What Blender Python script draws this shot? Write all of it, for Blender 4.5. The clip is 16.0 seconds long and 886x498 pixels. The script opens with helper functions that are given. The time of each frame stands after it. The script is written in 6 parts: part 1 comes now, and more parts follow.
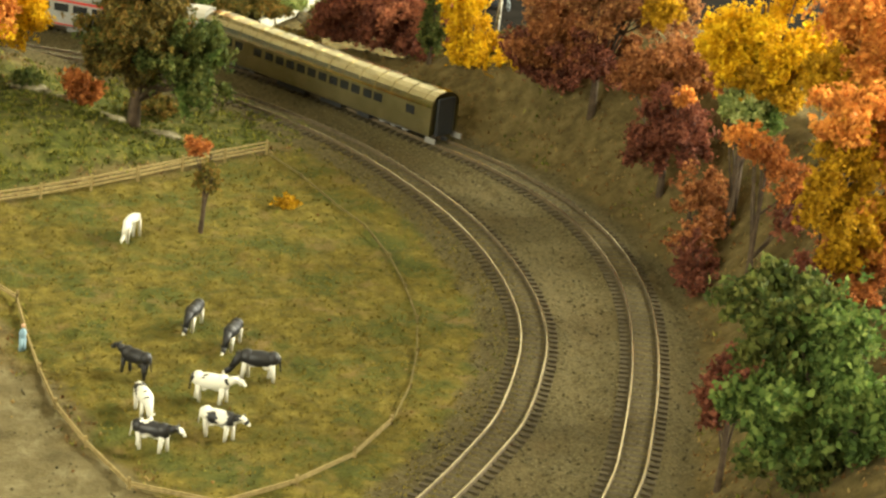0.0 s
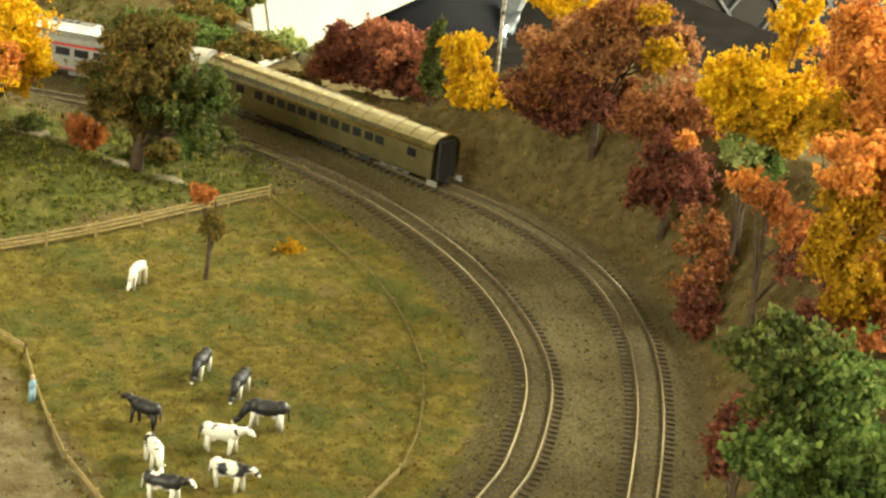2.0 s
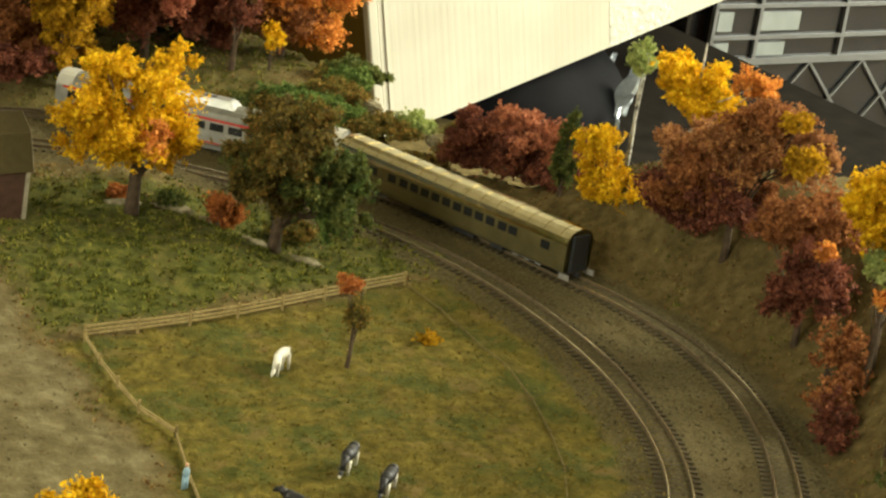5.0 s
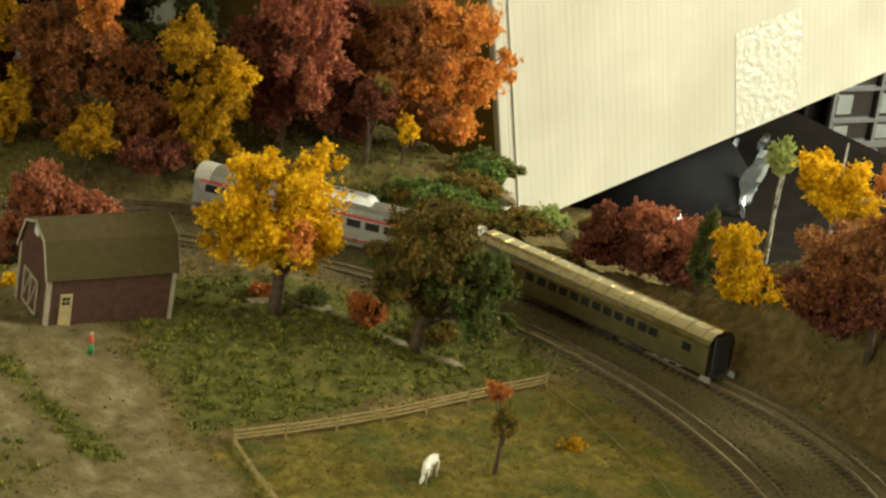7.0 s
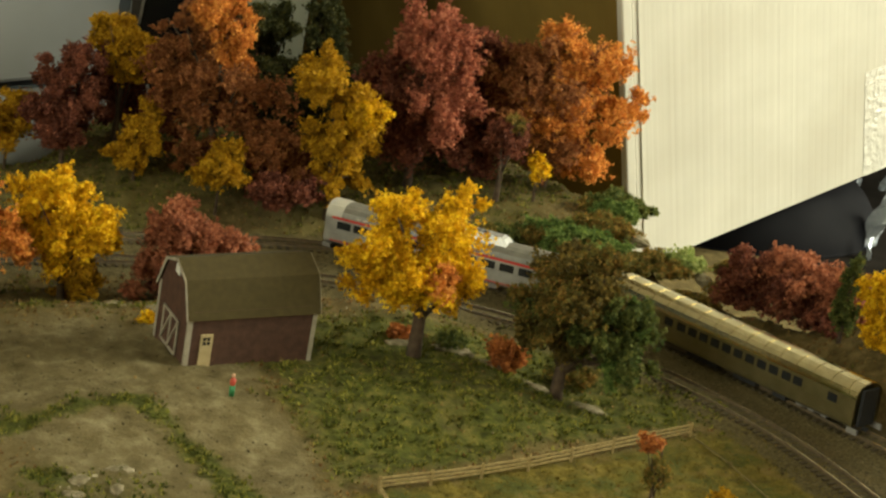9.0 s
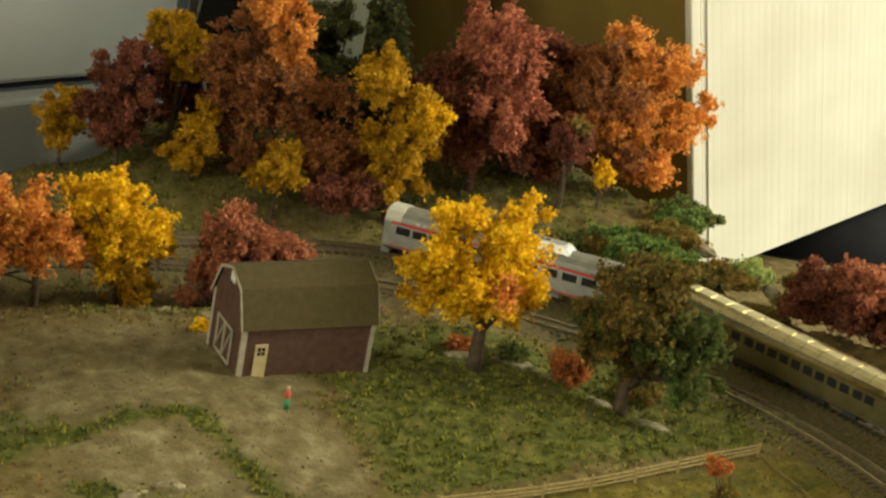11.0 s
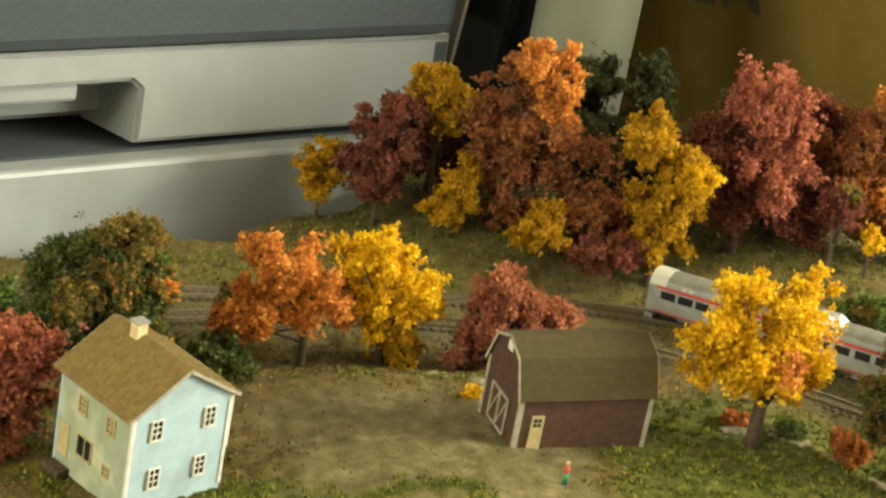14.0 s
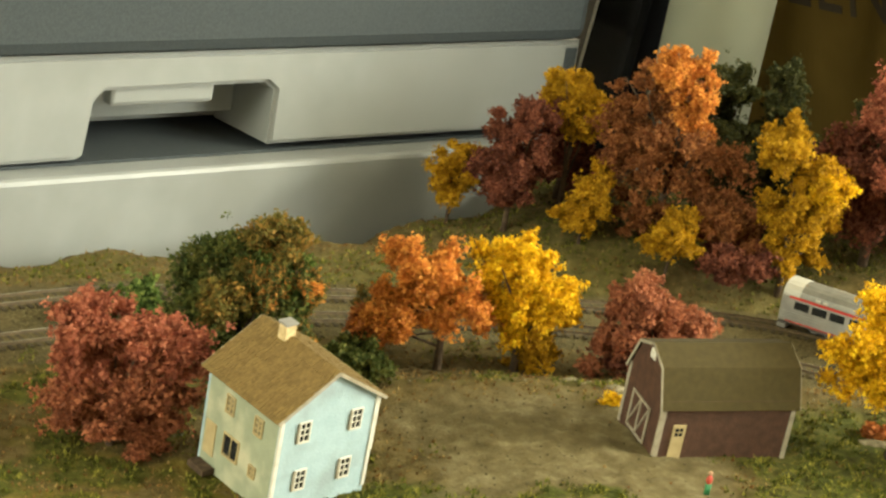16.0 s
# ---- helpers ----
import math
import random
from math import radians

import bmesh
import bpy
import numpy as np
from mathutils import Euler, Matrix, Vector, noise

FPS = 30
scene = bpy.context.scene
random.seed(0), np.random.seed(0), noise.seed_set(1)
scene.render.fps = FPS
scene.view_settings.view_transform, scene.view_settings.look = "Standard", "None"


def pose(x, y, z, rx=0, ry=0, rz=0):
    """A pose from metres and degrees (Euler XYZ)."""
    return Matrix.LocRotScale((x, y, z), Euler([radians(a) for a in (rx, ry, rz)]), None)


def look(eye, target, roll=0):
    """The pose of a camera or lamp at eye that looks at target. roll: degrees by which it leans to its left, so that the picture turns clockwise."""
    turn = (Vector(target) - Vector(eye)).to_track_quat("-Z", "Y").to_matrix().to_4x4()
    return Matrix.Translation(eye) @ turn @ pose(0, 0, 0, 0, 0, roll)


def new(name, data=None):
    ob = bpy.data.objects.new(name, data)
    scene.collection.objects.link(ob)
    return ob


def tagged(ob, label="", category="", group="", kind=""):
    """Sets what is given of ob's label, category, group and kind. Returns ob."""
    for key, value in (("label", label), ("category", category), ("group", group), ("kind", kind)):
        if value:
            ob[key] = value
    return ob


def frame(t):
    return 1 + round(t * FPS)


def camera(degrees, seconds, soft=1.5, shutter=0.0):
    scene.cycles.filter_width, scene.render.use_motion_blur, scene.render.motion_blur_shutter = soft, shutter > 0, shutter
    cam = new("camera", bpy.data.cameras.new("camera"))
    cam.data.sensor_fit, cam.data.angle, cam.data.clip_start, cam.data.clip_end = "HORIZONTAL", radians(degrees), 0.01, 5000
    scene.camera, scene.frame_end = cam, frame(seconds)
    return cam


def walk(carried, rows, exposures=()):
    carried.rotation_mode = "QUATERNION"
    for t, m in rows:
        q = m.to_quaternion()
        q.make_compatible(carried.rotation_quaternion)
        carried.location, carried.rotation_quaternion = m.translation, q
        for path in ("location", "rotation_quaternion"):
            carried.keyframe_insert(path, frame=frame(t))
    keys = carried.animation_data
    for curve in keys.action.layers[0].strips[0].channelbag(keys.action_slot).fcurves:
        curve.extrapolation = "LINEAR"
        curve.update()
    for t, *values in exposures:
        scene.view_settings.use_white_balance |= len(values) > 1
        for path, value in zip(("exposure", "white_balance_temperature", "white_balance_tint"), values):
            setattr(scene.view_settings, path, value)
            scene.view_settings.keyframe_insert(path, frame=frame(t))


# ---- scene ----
cam = camera(22.31, 16.0, soft=2.5)
PATH = [
    (0.0, (-0.0000, -0.0000, 0.3139), (0.5105, 0.7900, -0.0256), 6.56),
    (0.5, (0.0002, 0.0038, 0.3179), (0.5128, 0.7967, -0.0116), 6.42),
    (1.0, (0.0018, -0.0004, 0.3177), (0.5104, 0.7958, -0.0099), 6.19),
    (1.5, (0.0014, -0.0011, 0.3188), (0.5116, 0.7936, -0.0101), 5.96),
    (2.0, (-0.0073, 0.0022, 0.3239), (0.5084, 0.7929, -0.0059), 6.31),
    (2.5, (-0.0128, 0.0065, 0.3261), (0.5015, 0.7987, -0.0024), 6.55),
    (3.0, (-0.0133, 0.0057, 0.3304), (0.4973, 0.8019, 0.0059), 6.49),
    (3.2, (-0.0137, 0.0062, 0.3314), (0.4962, 0.8040, 0.0098), 6.48),
    (5.3, (-0.0469, 0.0245, 0.3486), (0.4508, 0.8334, 0.0356), 8.82),
    (5.5, (-0.0493, 0.0261, 0.3528), (0.4498, 0.8361, 0.0449), 8.71),
    (6.0, (-0.0541, 0.0315, 0.3495), (0.4234, 0.8576, 0.0502), 8.25),
    (6.5, (-0.0528, 0.0370, 0.3544), (0.4147, 0.8703, 0.0595), 8.07),
    (7.0, (-0.0639, 0.0400, 0.3579), (0.3997, 0.8753, 0.0624), 8.30),
    (7.5, (-0.0673, 0.0436, 0.3567), (0.3916, 0.8832, 0.0658), 8.28),
    (8.0, (-0.0697, 0.0478, 0.3569), (0.3827, 0.8920, 0.0695), 8.40),
    (8.5, (-0.0752, 0.0556, 0.3567), (0.3661, 0.9054, 0.0683), 8.43),
    (9.0, (-0.0831, 0.0708, 0.3563), (0.3505, 0.9240, 0.0665), 8.61),
    (9.2, (-0.0895, 0.0709, 0.3584), (0.3369, 0.9278, 0.0685), 8.69),
    (11.3, (-0.0734, 0.1134, 0.3562), (0.3315, 0.9770, 0.0557), 9.22),
    (11.5, (-0.0772, 0.1223, 0.3564), (0.3078, 0.9934, 0.0515), 8.97),
    (12.0, (-0.0864, 0.1268, 0.3574), (0.2874, 1.0041, 0.0564), 9.18),
    (12.5, (-0.1008, 0.1340, 0.3579), (0.2518, 1.0194, 0.0550), 9.15),
    (13.0, (-0.1031, 0.1388, 0.3587), (0.2412, 1.0282, 0.0581), 9.27),
    (13.5, (-0.0998, 0.1374, 0.3583), (0.2437, 1.0281, 0.0606), 9.20),
    (14.0, (-0.1031, 0.1429, 0.3568), (0.2338, 1.0363, 0.0594), 9.26),
    (14.5, (-0.1114, 0.1459, 0.3558), (0.2183, 1.0416, 0.0574), 9.47),
    (15.0, (-0.1192, 0.1487, 0.3558), (0.2014, 1.0469, 0.0553), 9.51),
    (15.5, (-0.1227, 0.1499, 0.3550), (0.1952, 1.0492, 0.0547), 9.59),
    (16.0, (-0.1258, 0.1511, 0.3533), (0.1756, 1.0556, 0.0516), 9.63),
]
EXPOSURES = [(0.0, 0.95, 6500, 4), (3.0, 0.92, 6500, 4), (5.5, 0.24, 6500, 4), (8.0, 0.04, 6500, 4), (9.0, 0.0, 6500, 4), (11.5, 0.3, 6500, 4), (12.5, 0.58, 6500, 4), (16.0, 0.92, 6500, 4)]
walk(cam, [(t, look(eye, target, roll)) for t, eye, target, roll in PATH], EXPOSURES)

# ---- light ----
world = bpy.data.worlds.new("room_daylight")
scene.world = world
world.use_nodes = True
wn = world.node_tree.nodes
sky = wn.new("ShaderNodeTexSky")
sky.sky_type = "NISHITA"
sky.sun_disc = False
sky.sun_elevation = radians(30)
sky.sun_rotation = radians(105)
world.node_tree.links.new(sky.outputs[0], wn["Background"].inputs[0])
wn["Background"].inputs[1].default_value = 0.15

sun = new("sun", bpy.data.lights.new("sun", "SUN"))
sun.data.energy, sun.data.angle, sun.data.color = 4.4, radians(16.0), (1.0, 0.93, 0.69)
sun.matrix_world = look((3.0, 0.2, 1.9), (0.35, 0.9, 0.0))

window_light = new("window_light", bpy.data.lights.new("window_light", "AREA"))
window_light.data.shape = "RECTANGLE"
window_light.data.size, window_light.data.size_y = 1.9, 1.3
window_light.data.energy, window_light.data.color = 72.0, (1.0, 0.96, 0.78)
window_light.matrix_world = look((2.28, 0.45, 0.75), (0.3, 0.9, 0.0))

# fill lamp, added to brighten the bank; no window is known here
west_fill_light = new("west_fill_light", bpy.data.lights.new("west_fill_light", "AREA"))
west_fill_light.data.shape = "RECTANGLE"
west_fill_light.data.size, west_fill_light.data.size_y = 1.2, 1.1
west_fill_light.data.energy, west_fill_light.data.color = 44.0, (1.0, 0.95, 0.74)
west_fill_light.matrix_world = look((-2.1, -0.35, 1.0), (0.45, 0.8, 0.0))


# ---- materials ----
def material(name, stops, scale=200.0, rough=0.8, metal=0.0, bump=0.0, bump_scale=None, island=0.0, spec=0.3,
             detail=6.0, stain=None, stain_scale=30.0, coords="Object"):
    """Principled material: colour ramp over noise (two scales), optional variation per island, bump."""
    m = bpy.data.materials.new(name)
    m.use_nodes = True
    nt, n = m.node_tree, m.node_tree.nodes
    b = n["Principled BSDF"]
    b.inputs["Roughness"].default_value = rough
    b.inputs["Metallic"].default_value = metal
    b.inputs["Specular IOR Level"].default_value = spec
    tc = n.new("ShaderNodeTexCoord")
    no = n.new("ShaderNodeTexNoise")
    no.inputs["Scale"].default_value, no.inputs["Detail"].default_value = scale, detail
    nt.links.new(tc.outputs[coords], no.inputs["Vector"])
    ramp = n.new("ShaderNodeValToRGB")
    el = ramp.color_ramp.elements
    lo, hi = 0.3, 0.7
    el[0].position, el[1].position = lo, hi
    el[0].color, el[1].color = (*stops[0], 1), (*stops[-1], 1)
    for i, c in enumerate(stops[1:-1]):
        e = el.new(lo + (hi - lo) * (i + 1) / (len(stops) - 1))
        e.color = (*c, 1)
    value = no.outputs["Fac"]
    if island:
        geo = n.new("ShaderNodeNewGeometry")
        mix = n.new("ShaderNodeMix")
        mix.inputs[0].default_value = island
        nt.links.new(value, mix.inputs[2])
        nt.links.new(geo.outputs["Random Per Island"], mix.inputs[3])
        value = mix.outputs[0]
    nt.links.new(value, ramp.inputs[0])
    colour = ramp.outputs[0]
    if stain:
        no2 = n.new("ShaderNodeTexNoise")
        no2.inputs["Scale"].default_value, no2.inputs["Detail"].default_value = stain_scale, 4
        nt.links.new(tc.outputs[coords], no2.inputs["Vector"])
        r2 = n.new("ShaderNodeValToRGB")
        r2.color_ramp.elements[0].position, r2.color_ramp.elements[1].position = 0.48, 0.68
        nt.links.new(no2.outputs["Fac"], r2.inputs[0])
        mx = n.new("ShaderNodeMix")
        mx.data_type = "RGBA"
        nt.links.new(r2.outputs[0], mx.inputs[0])
        nt.links.new(colour, mx.inputs[6])
        mx.inputs[7].default_value = (*stain, 1)
        colour = mx.outputs[2]
    nt.links.new(colour, b.inputs["Base Color"])
    if bump:
        nb = n.new("ShaderNodeTexNoise")
        nb.inputs["Scale"].default_value, nb.inputs["Detail"].default_value = bump_scale or scale * 2, 5
        nt.links.new(tc.outputs[coords], nb.inputs["Vector"])
        bp = n.new("ShaderNodeBump")
        bp.inputs["Strength"].default_value, bp.inputs["Distance"].default_value = 1.0, bump
        nt.links.new(nb.outputs["Fac"], bp.inputs["Height"])
        nt.links.new(bp.outputs[0], b.inputs["Normal"])
    return m


def plain(name, c, rough=0.6, metal=0.0, spec=0.4):
    d = tuple(v * 0.85 for v in c)
    return material(name, (d, c), 120.0, rough, metal, spec=spec)


LEAF = {
    "yellow": ((0.38, 0.19, 0.005), (0.73, 0.42, 0.008), (0.88, 0.62, 0.022)),
    # gold and russet are darkened to carry shade on the back-row trees
    "gold": ((0.24, 0.125, 0.006), (0.42, 0.232, 0.008), (0.60, 0.35, 0.017)),
    "brick": ((0.163, 0.066, 0.027), (0.298, 0.123, 0.047), (0.48, 0.241, 0.087)),
    "russet": ((0.144, 0.051, 0.018), (0.259, 0.096, 0.031), (0.394, 0.166, 0.056)),
    "orange": ((0.36, 0.119, 0.024), (0.625, 0.236, 0.045), (0.8, 0.386, 0.08)),
    "rust": ((0.192, 0.063, 0.018), (0.361, 0.119, 0.03), (0.529, 0.195, 0.048)),
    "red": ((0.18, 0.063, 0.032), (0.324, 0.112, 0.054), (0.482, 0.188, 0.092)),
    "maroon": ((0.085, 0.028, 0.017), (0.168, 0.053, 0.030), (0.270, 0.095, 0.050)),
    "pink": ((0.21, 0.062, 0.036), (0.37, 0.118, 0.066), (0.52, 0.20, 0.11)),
    "green": ((0.045, 0.076, 0.017), (0.096, 0.151, 0.031), (0.204, 0.253, 0.062)),
    "dark_green": ((0.038, 0.057, 0.014), (0.083, 0.101, 0.022), (0.152, 0.152, 0.035)),
    "olive": ((0.076, 0.070, 0.017), (0.152, 0.127, 0.026), (0.302, 0.166, 0.037)),
    "turning": ((0.045, 0.058, 0.013), (0.12, 0.11, 0.026), (0.52, 0.23, 0.05)),
    "bronze": ((0.052, 0.042, 0.011), (0.100, 0.076, 0.016), (0.190, 0.125, 0.026)),
    # green darkened to stand in for the shade of the back row
    "shade_green": ((0.02, 0.026, 0.008), (0.042, 0.046, 0.012), (0.075, 0.066, 0.018)),
    "pale_green": ((0.178, 0.227, 0.068), (0.330, 0.380, 0.109), (0.457, 0.482, 0.187)),
}


def translucent(m, share):
    """Let light through thin foliage: the same colour, also transmitted."""
    nt_, nn = m.node_tree, m.node_tree.nodes
    b_, out = nn["Principled BSDF"], nn["Material Output"]
    tr_, mx_ = nn.new("ShaderNodeBsdfTranslucent"), nn.new("ShaderNodeMixShader")
    nt_.links.new(b_.inputs["Base Color"].links[0].from_socket, tr_.inputs["Color"])
    mx_.inputs[0].default_value = share
    nt_.links.new(b_.outputs[0], mx_.inputs[1])
    nt_.links.new(tr_.outputs[0], mx_.inputs[2])
    nt_.links.new(mx_.outputs[0], out.inputs["Surface"])
    return m


leaf_mats = {k: translucent(material("leaf_" + k, v, 110.0, 0.8, bump=0.0, island=0.4, spec=0.2), 0.38) for k, v in LEAF.items()}
bark = material("bark", ((0.035, 0.022, 0.012), (0.09, 0.06, 0.035)), 300.0, 0.9, bump=0.0006, bump_scale=500)
birch = material("pale_bark", ((0.25, 0.24, 0.2), (0.6, 0.58, 0.5)), 400.0, 0.8, stain=(0.06, 0.05, 0.04), stain_scale=500)
rail_steel = material("rail_steel", ((0.42, 0.34, 0.20), (0.80, 0.70, 0.48)), 60.0, 0.24, 0.9, spec=0.5)
rail_rust = material("rail_rusty_side", ((0.07, 0.05, 0.028), (0.13, 0.095, 0.052)), 300.0, 0.75, 0.1)
tie_wood = material("tie_plastic", ((0.036, 0.028, 0.015), (0.064, 0.050, 0.027)), 500.0, 0.8, island=0.4, spec=0.15)
fence_wood = material("fence_wood", ((0.17, 0.125, 0.045), (0.30, 0.225, 0.09)), 500.0, 0.8)
fence_faded = material("faded_fence_wood", ((0.085, 0.066, 0.018), (0.17, 0.130, 0.042)), 300.0, 0.9)
plastic_grey = material("printer_plastic", ((0.21, 0.22, 0.215), (0.245, 0.255, 0.25)), 40.0, 0.34, bump=0.0001, bump_scale=1500, stain=(0.20, 0.205, 0.195), stain_scale=6)
plastic_dark = material("printer_dark_plastic", ((0.036, 0.044, 0.048), (0.052, 0.060, 0.064)), 900.0, 0.75, spec=0.15, bump=0.0001, bump_scale=2500)
black_gloss = material("black_gloss", ((0.006, 0.006, 0.007), (0.014, 0.014, 0.015)), 30.0, 0.12, spec=0.6)
black_soft = material("black_soft_plastic", ((0.005, 0.005, 0.006), (0.009, 0.009, 0.010)), 30.0, 0.8, spec=0.03)
table_black = material("dark_table_top", ((0.006, 0.005, 0.0035), (0.013, 0.0105, 0.008)), 60.0, 0.9, spec=0.03)
wall_paint = material("wall_paint", ((0.66, 0.62, 0.52), (0.72, 0.68, 0.58)), 20.0, 0.9, bump=0.0005, bump_scale=300)
ceiling_paint = material("ceiling_paint", ((0.76, 0.74, 0.66), (0.82, 0.80, 0.72)), 20.0, 0.95)
floor_wood = material("floor_wood", ((0.20, 0.13, 0.07), (0.34, 0.23, 0.13)), 12.0, 0.5)
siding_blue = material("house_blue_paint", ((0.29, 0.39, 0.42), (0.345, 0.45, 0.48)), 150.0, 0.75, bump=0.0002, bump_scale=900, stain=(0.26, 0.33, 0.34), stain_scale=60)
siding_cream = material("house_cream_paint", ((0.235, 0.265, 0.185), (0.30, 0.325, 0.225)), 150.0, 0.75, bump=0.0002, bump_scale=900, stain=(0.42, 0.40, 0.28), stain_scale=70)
roof_shingle = material("brown_shingle", ((0.12, 0.078, 0.024), (0.185, 0.125, 0.042)), 900.0, 0.85, island=0.25)
trim_white = material("trim_white", ((0.50, 0.485, 0.42), (0.63, 0.61, 0.54)), 300.0, 0.7, stain=(0.45, 0.42, 0.33), stain_scale=200)
trim_worn = material("trim_worn", ((0.24, 0.21, 0.15), (0.36, 0.32, 0.24)), 300.0, 0.8, stain=(0.24, 0.21, 0.15), stain_scale=200)
glass_dark = plain("dark_window_glass", (0.016, 0.017, 0.018), 0.15)
curtain = material("curtained_glass", ((0.10, 0.085, 0.045), (0.30, 0.25, 0.14)), 900.0, 0.4)
barn_red = material("barn_red_paint", ((0.046, 0.023, 0.014), (0.078, 0.038, 0.023)), 250.0, 0.8, bump=0.0002, bump_scale=900)
barn_roof_mat = material("barn_roof_olive", ((0.037, 0.027, 0.006), (0.052, 0.038, 0.0095)), 350.0, 0.9)
cream = material("cream_paint", ((0.33, 0.26, 0.13), (0.42, 0.335, 0.175)), 250.0, 0.8)
tan_brick = material("chimney_tan", ((0.42, 0.31, 0.15), (0.6, 0.47, 0.26)), 600.0, 0.85)
rdc_silver = material("railcar_silver", ((0.28, 0.278, 0.255), (0.38, 0.375, 0.345)), 150.0, 0.4, 0.5, spec=0.5)
rdc_roof = material("railcar_grey_roof", ((0.12, 0.115, 0.095), (0.18, 0.17, 0.14)), 200.0, 0.45, 0.15)
rdc_red = plain("railcar_red", (0.50, 0.025, 0.02), 0.4)
rdc_white = plain("railcar_white", (0.40, 0.38, 0.32), 0.45)
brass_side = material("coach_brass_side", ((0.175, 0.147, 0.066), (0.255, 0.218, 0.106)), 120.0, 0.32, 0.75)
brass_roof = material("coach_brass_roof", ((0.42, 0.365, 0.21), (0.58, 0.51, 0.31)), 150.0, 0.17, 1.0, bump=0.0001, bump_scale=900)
under_grey = plain("underframe_grey", (0.22, 0.21, 0.19), 0.6)
under_black = plain("underframe_black", (0.02, 0.02, 0.02), 0.7)
# card in two tones: paled for sun glare, brown darkened for the shaded side
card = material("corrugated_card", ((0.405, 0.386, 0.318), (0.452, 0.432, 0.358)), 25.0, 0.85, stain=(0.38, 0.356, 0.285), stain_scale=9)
shade_card = material("shaded_brown_card", ((0.130, 0.087, 0.020), (0.162, 0.109, 0.026)), 25.0, 0.9, stain=(0.115, 0.076, 0.017), stain_scale=9, spec=0.1)
card_dark = plain("printed_ink", (0.05, 0.035, 0.02), 0.8)
tape = material("shiny_packing_tape", ((0.42, 0.405, 0.34), (0.50, 0.485, 0.42)), 160.0, 0.14, bump=0.0015, bump_scale=190, spec=1.0)
paper_roll = material("cream_tube", ((0.19, 0.195, 0.14), (0.225, 0.228, 0.165)), 15.0, 0.55)
muntin = plain("silver_muntin", (0.15, 0.155, 0.155), 0.4, 0.4)
glass_cab = material("cabinet_glass", ((0.008, 0.008, 0.009), (0.02, 0.02, 0.022)), 8.0, 0.06, spec=0.8)
# pale colour imitating window reflections on the cabinet glass
glare_mat = material("painted_pane_glare", ((0.15, 0.17, 0.165), (0.22, 0.24, 0.23)), 30.0, 0.35, spec=0.5)
cow_white = plain("painted_white", (0.72, 0.69, 0.6), 0.5)
cow_black = plain("painted_black", (0.018, 0.017, 0.018), 0.45)
blue_paint = plain("painted_blue", (0.22, 0.34, 0.42), 0.6)
green_paint = plain("painted_green", (0.03, 0.17, 0.06), 0.6)
red_paint = plain("painted_red", (0.4, 0.06, 0.035), 0.6)
skin_paint = plain("painted_tan", (0.5, 0.3, 0.18), 0.6)


# ---- mesh helpers ----
def mesh_ob(name, verts, faces, mats, parent=None, label="", idx=None, smooth=False):
    me = bpy.data.meshes.new(name)
    me.from_pydata([tuple(v) for v in verts], [], [tuple(f) for f in faces])
    for m in (mats if isinstance(mats, (list, tuple)) else [mats]):
        me.materials.append(m)
    if idx is not None:
        me.polygons.foreach_set("material_index", np.asarray(idx, dtype=np.int32))
    if smooth:
        me.polygons.foreach_set("use_smooth", np.ones(len(me.polygons), dtype=bool))
    me.update()
    ob = new(name, me)
    if parent:
        ob.parent = parent
    return tagged(ob, label)


def part(name, bm, mat, parent, label="", smooth=False):
    me = bpy.data.meshes.new(name)
    bm.to_mesh(me)
    bm.free()
    for m in (mat if isinstance(mat, (list, tuple)) else [mat]):
        me.materials.append(m)
    if smooth:
        me.polygons.foreach_set("use_smooth", np.ones(len(me.polygons), dtype=bool))
    ob = new(name, me)
    if parent:
        ob.parent = parent
    return tagged(ob, label)


def empty(name, m, label, category, group="", kind=""):
    ob = new(name)
    ob.empty_display_size = 0.01
    ob.matrix_world = m
    return tagged(ob, label, category, group, kind)


def box(bm, lo, hi, bevel=0.0, m=None):
    lo, hi = Vector(lo), Vector(hi)
    r = bmesh.ops.create_cube(bm, size=1.0, matrix=Matrix.Translation((lo + hi) / 2) @ Matrix.Diagonal((*(hi - lo), 1)))
    vs = r["verts"]
    if bevel:
        es = list({e for v in vs for e in v.link_edges})
        rb = bmesh.ops.bevel(bm, geom=es, offset=bevel, segments=2, affect="EDGES", profile=0.5)
        vs = list({v for f in rb["faces"] for v in f.verts} | {v for v in vs if v.is_valid})
    if m is not None:
        bmesh.ops.transform(bm, matrix=m, verts=[v for v in vs if v.is_valid])
    return vs


def boxed(name, lo, hi, mat, parent=None, label="", bevel=0.0):
    bm = bmesh.new()
    box(bm, lo, hi, bevel)
    return part(name, bm, mat, parent, label)


def tube(points, radii, sides=7):
    """Vertices and faces of a tapering tube along points."""
    v, f = [], []
    pts = [Vector(p) for p in points]
    for i, p in enumerate(pts):
        d = (pts[min(i + 1, len(pts) - 1)] - pts[max(i - 1, 0)]).normalized()
        a = d.orthogonal().normalized()
        b = d.cross(a)
        for k in range(sides):
            t = 2 * math.pi * k / sides
            v.append(p + (a * math.cos(t) + b * math.sin(t)) * radii[i])
    for i in range(len(pts) - 1):
        for k in range(sides):
            k2 = (k + 1) % sides
            f.append((i * sides + k, i * sides + k2, (i + 1) * sides + k2, (i + 1) * sides + k))
    f.append(tuple(range(sides))[::-1])
    f.append(tuple((len(pts) - 1) * sides + k for k in range(sides)))
    return v, f


def smooth01(v):
    v = np.clip(v, 0, 1)
    return v * v * (3 - 2 * v)


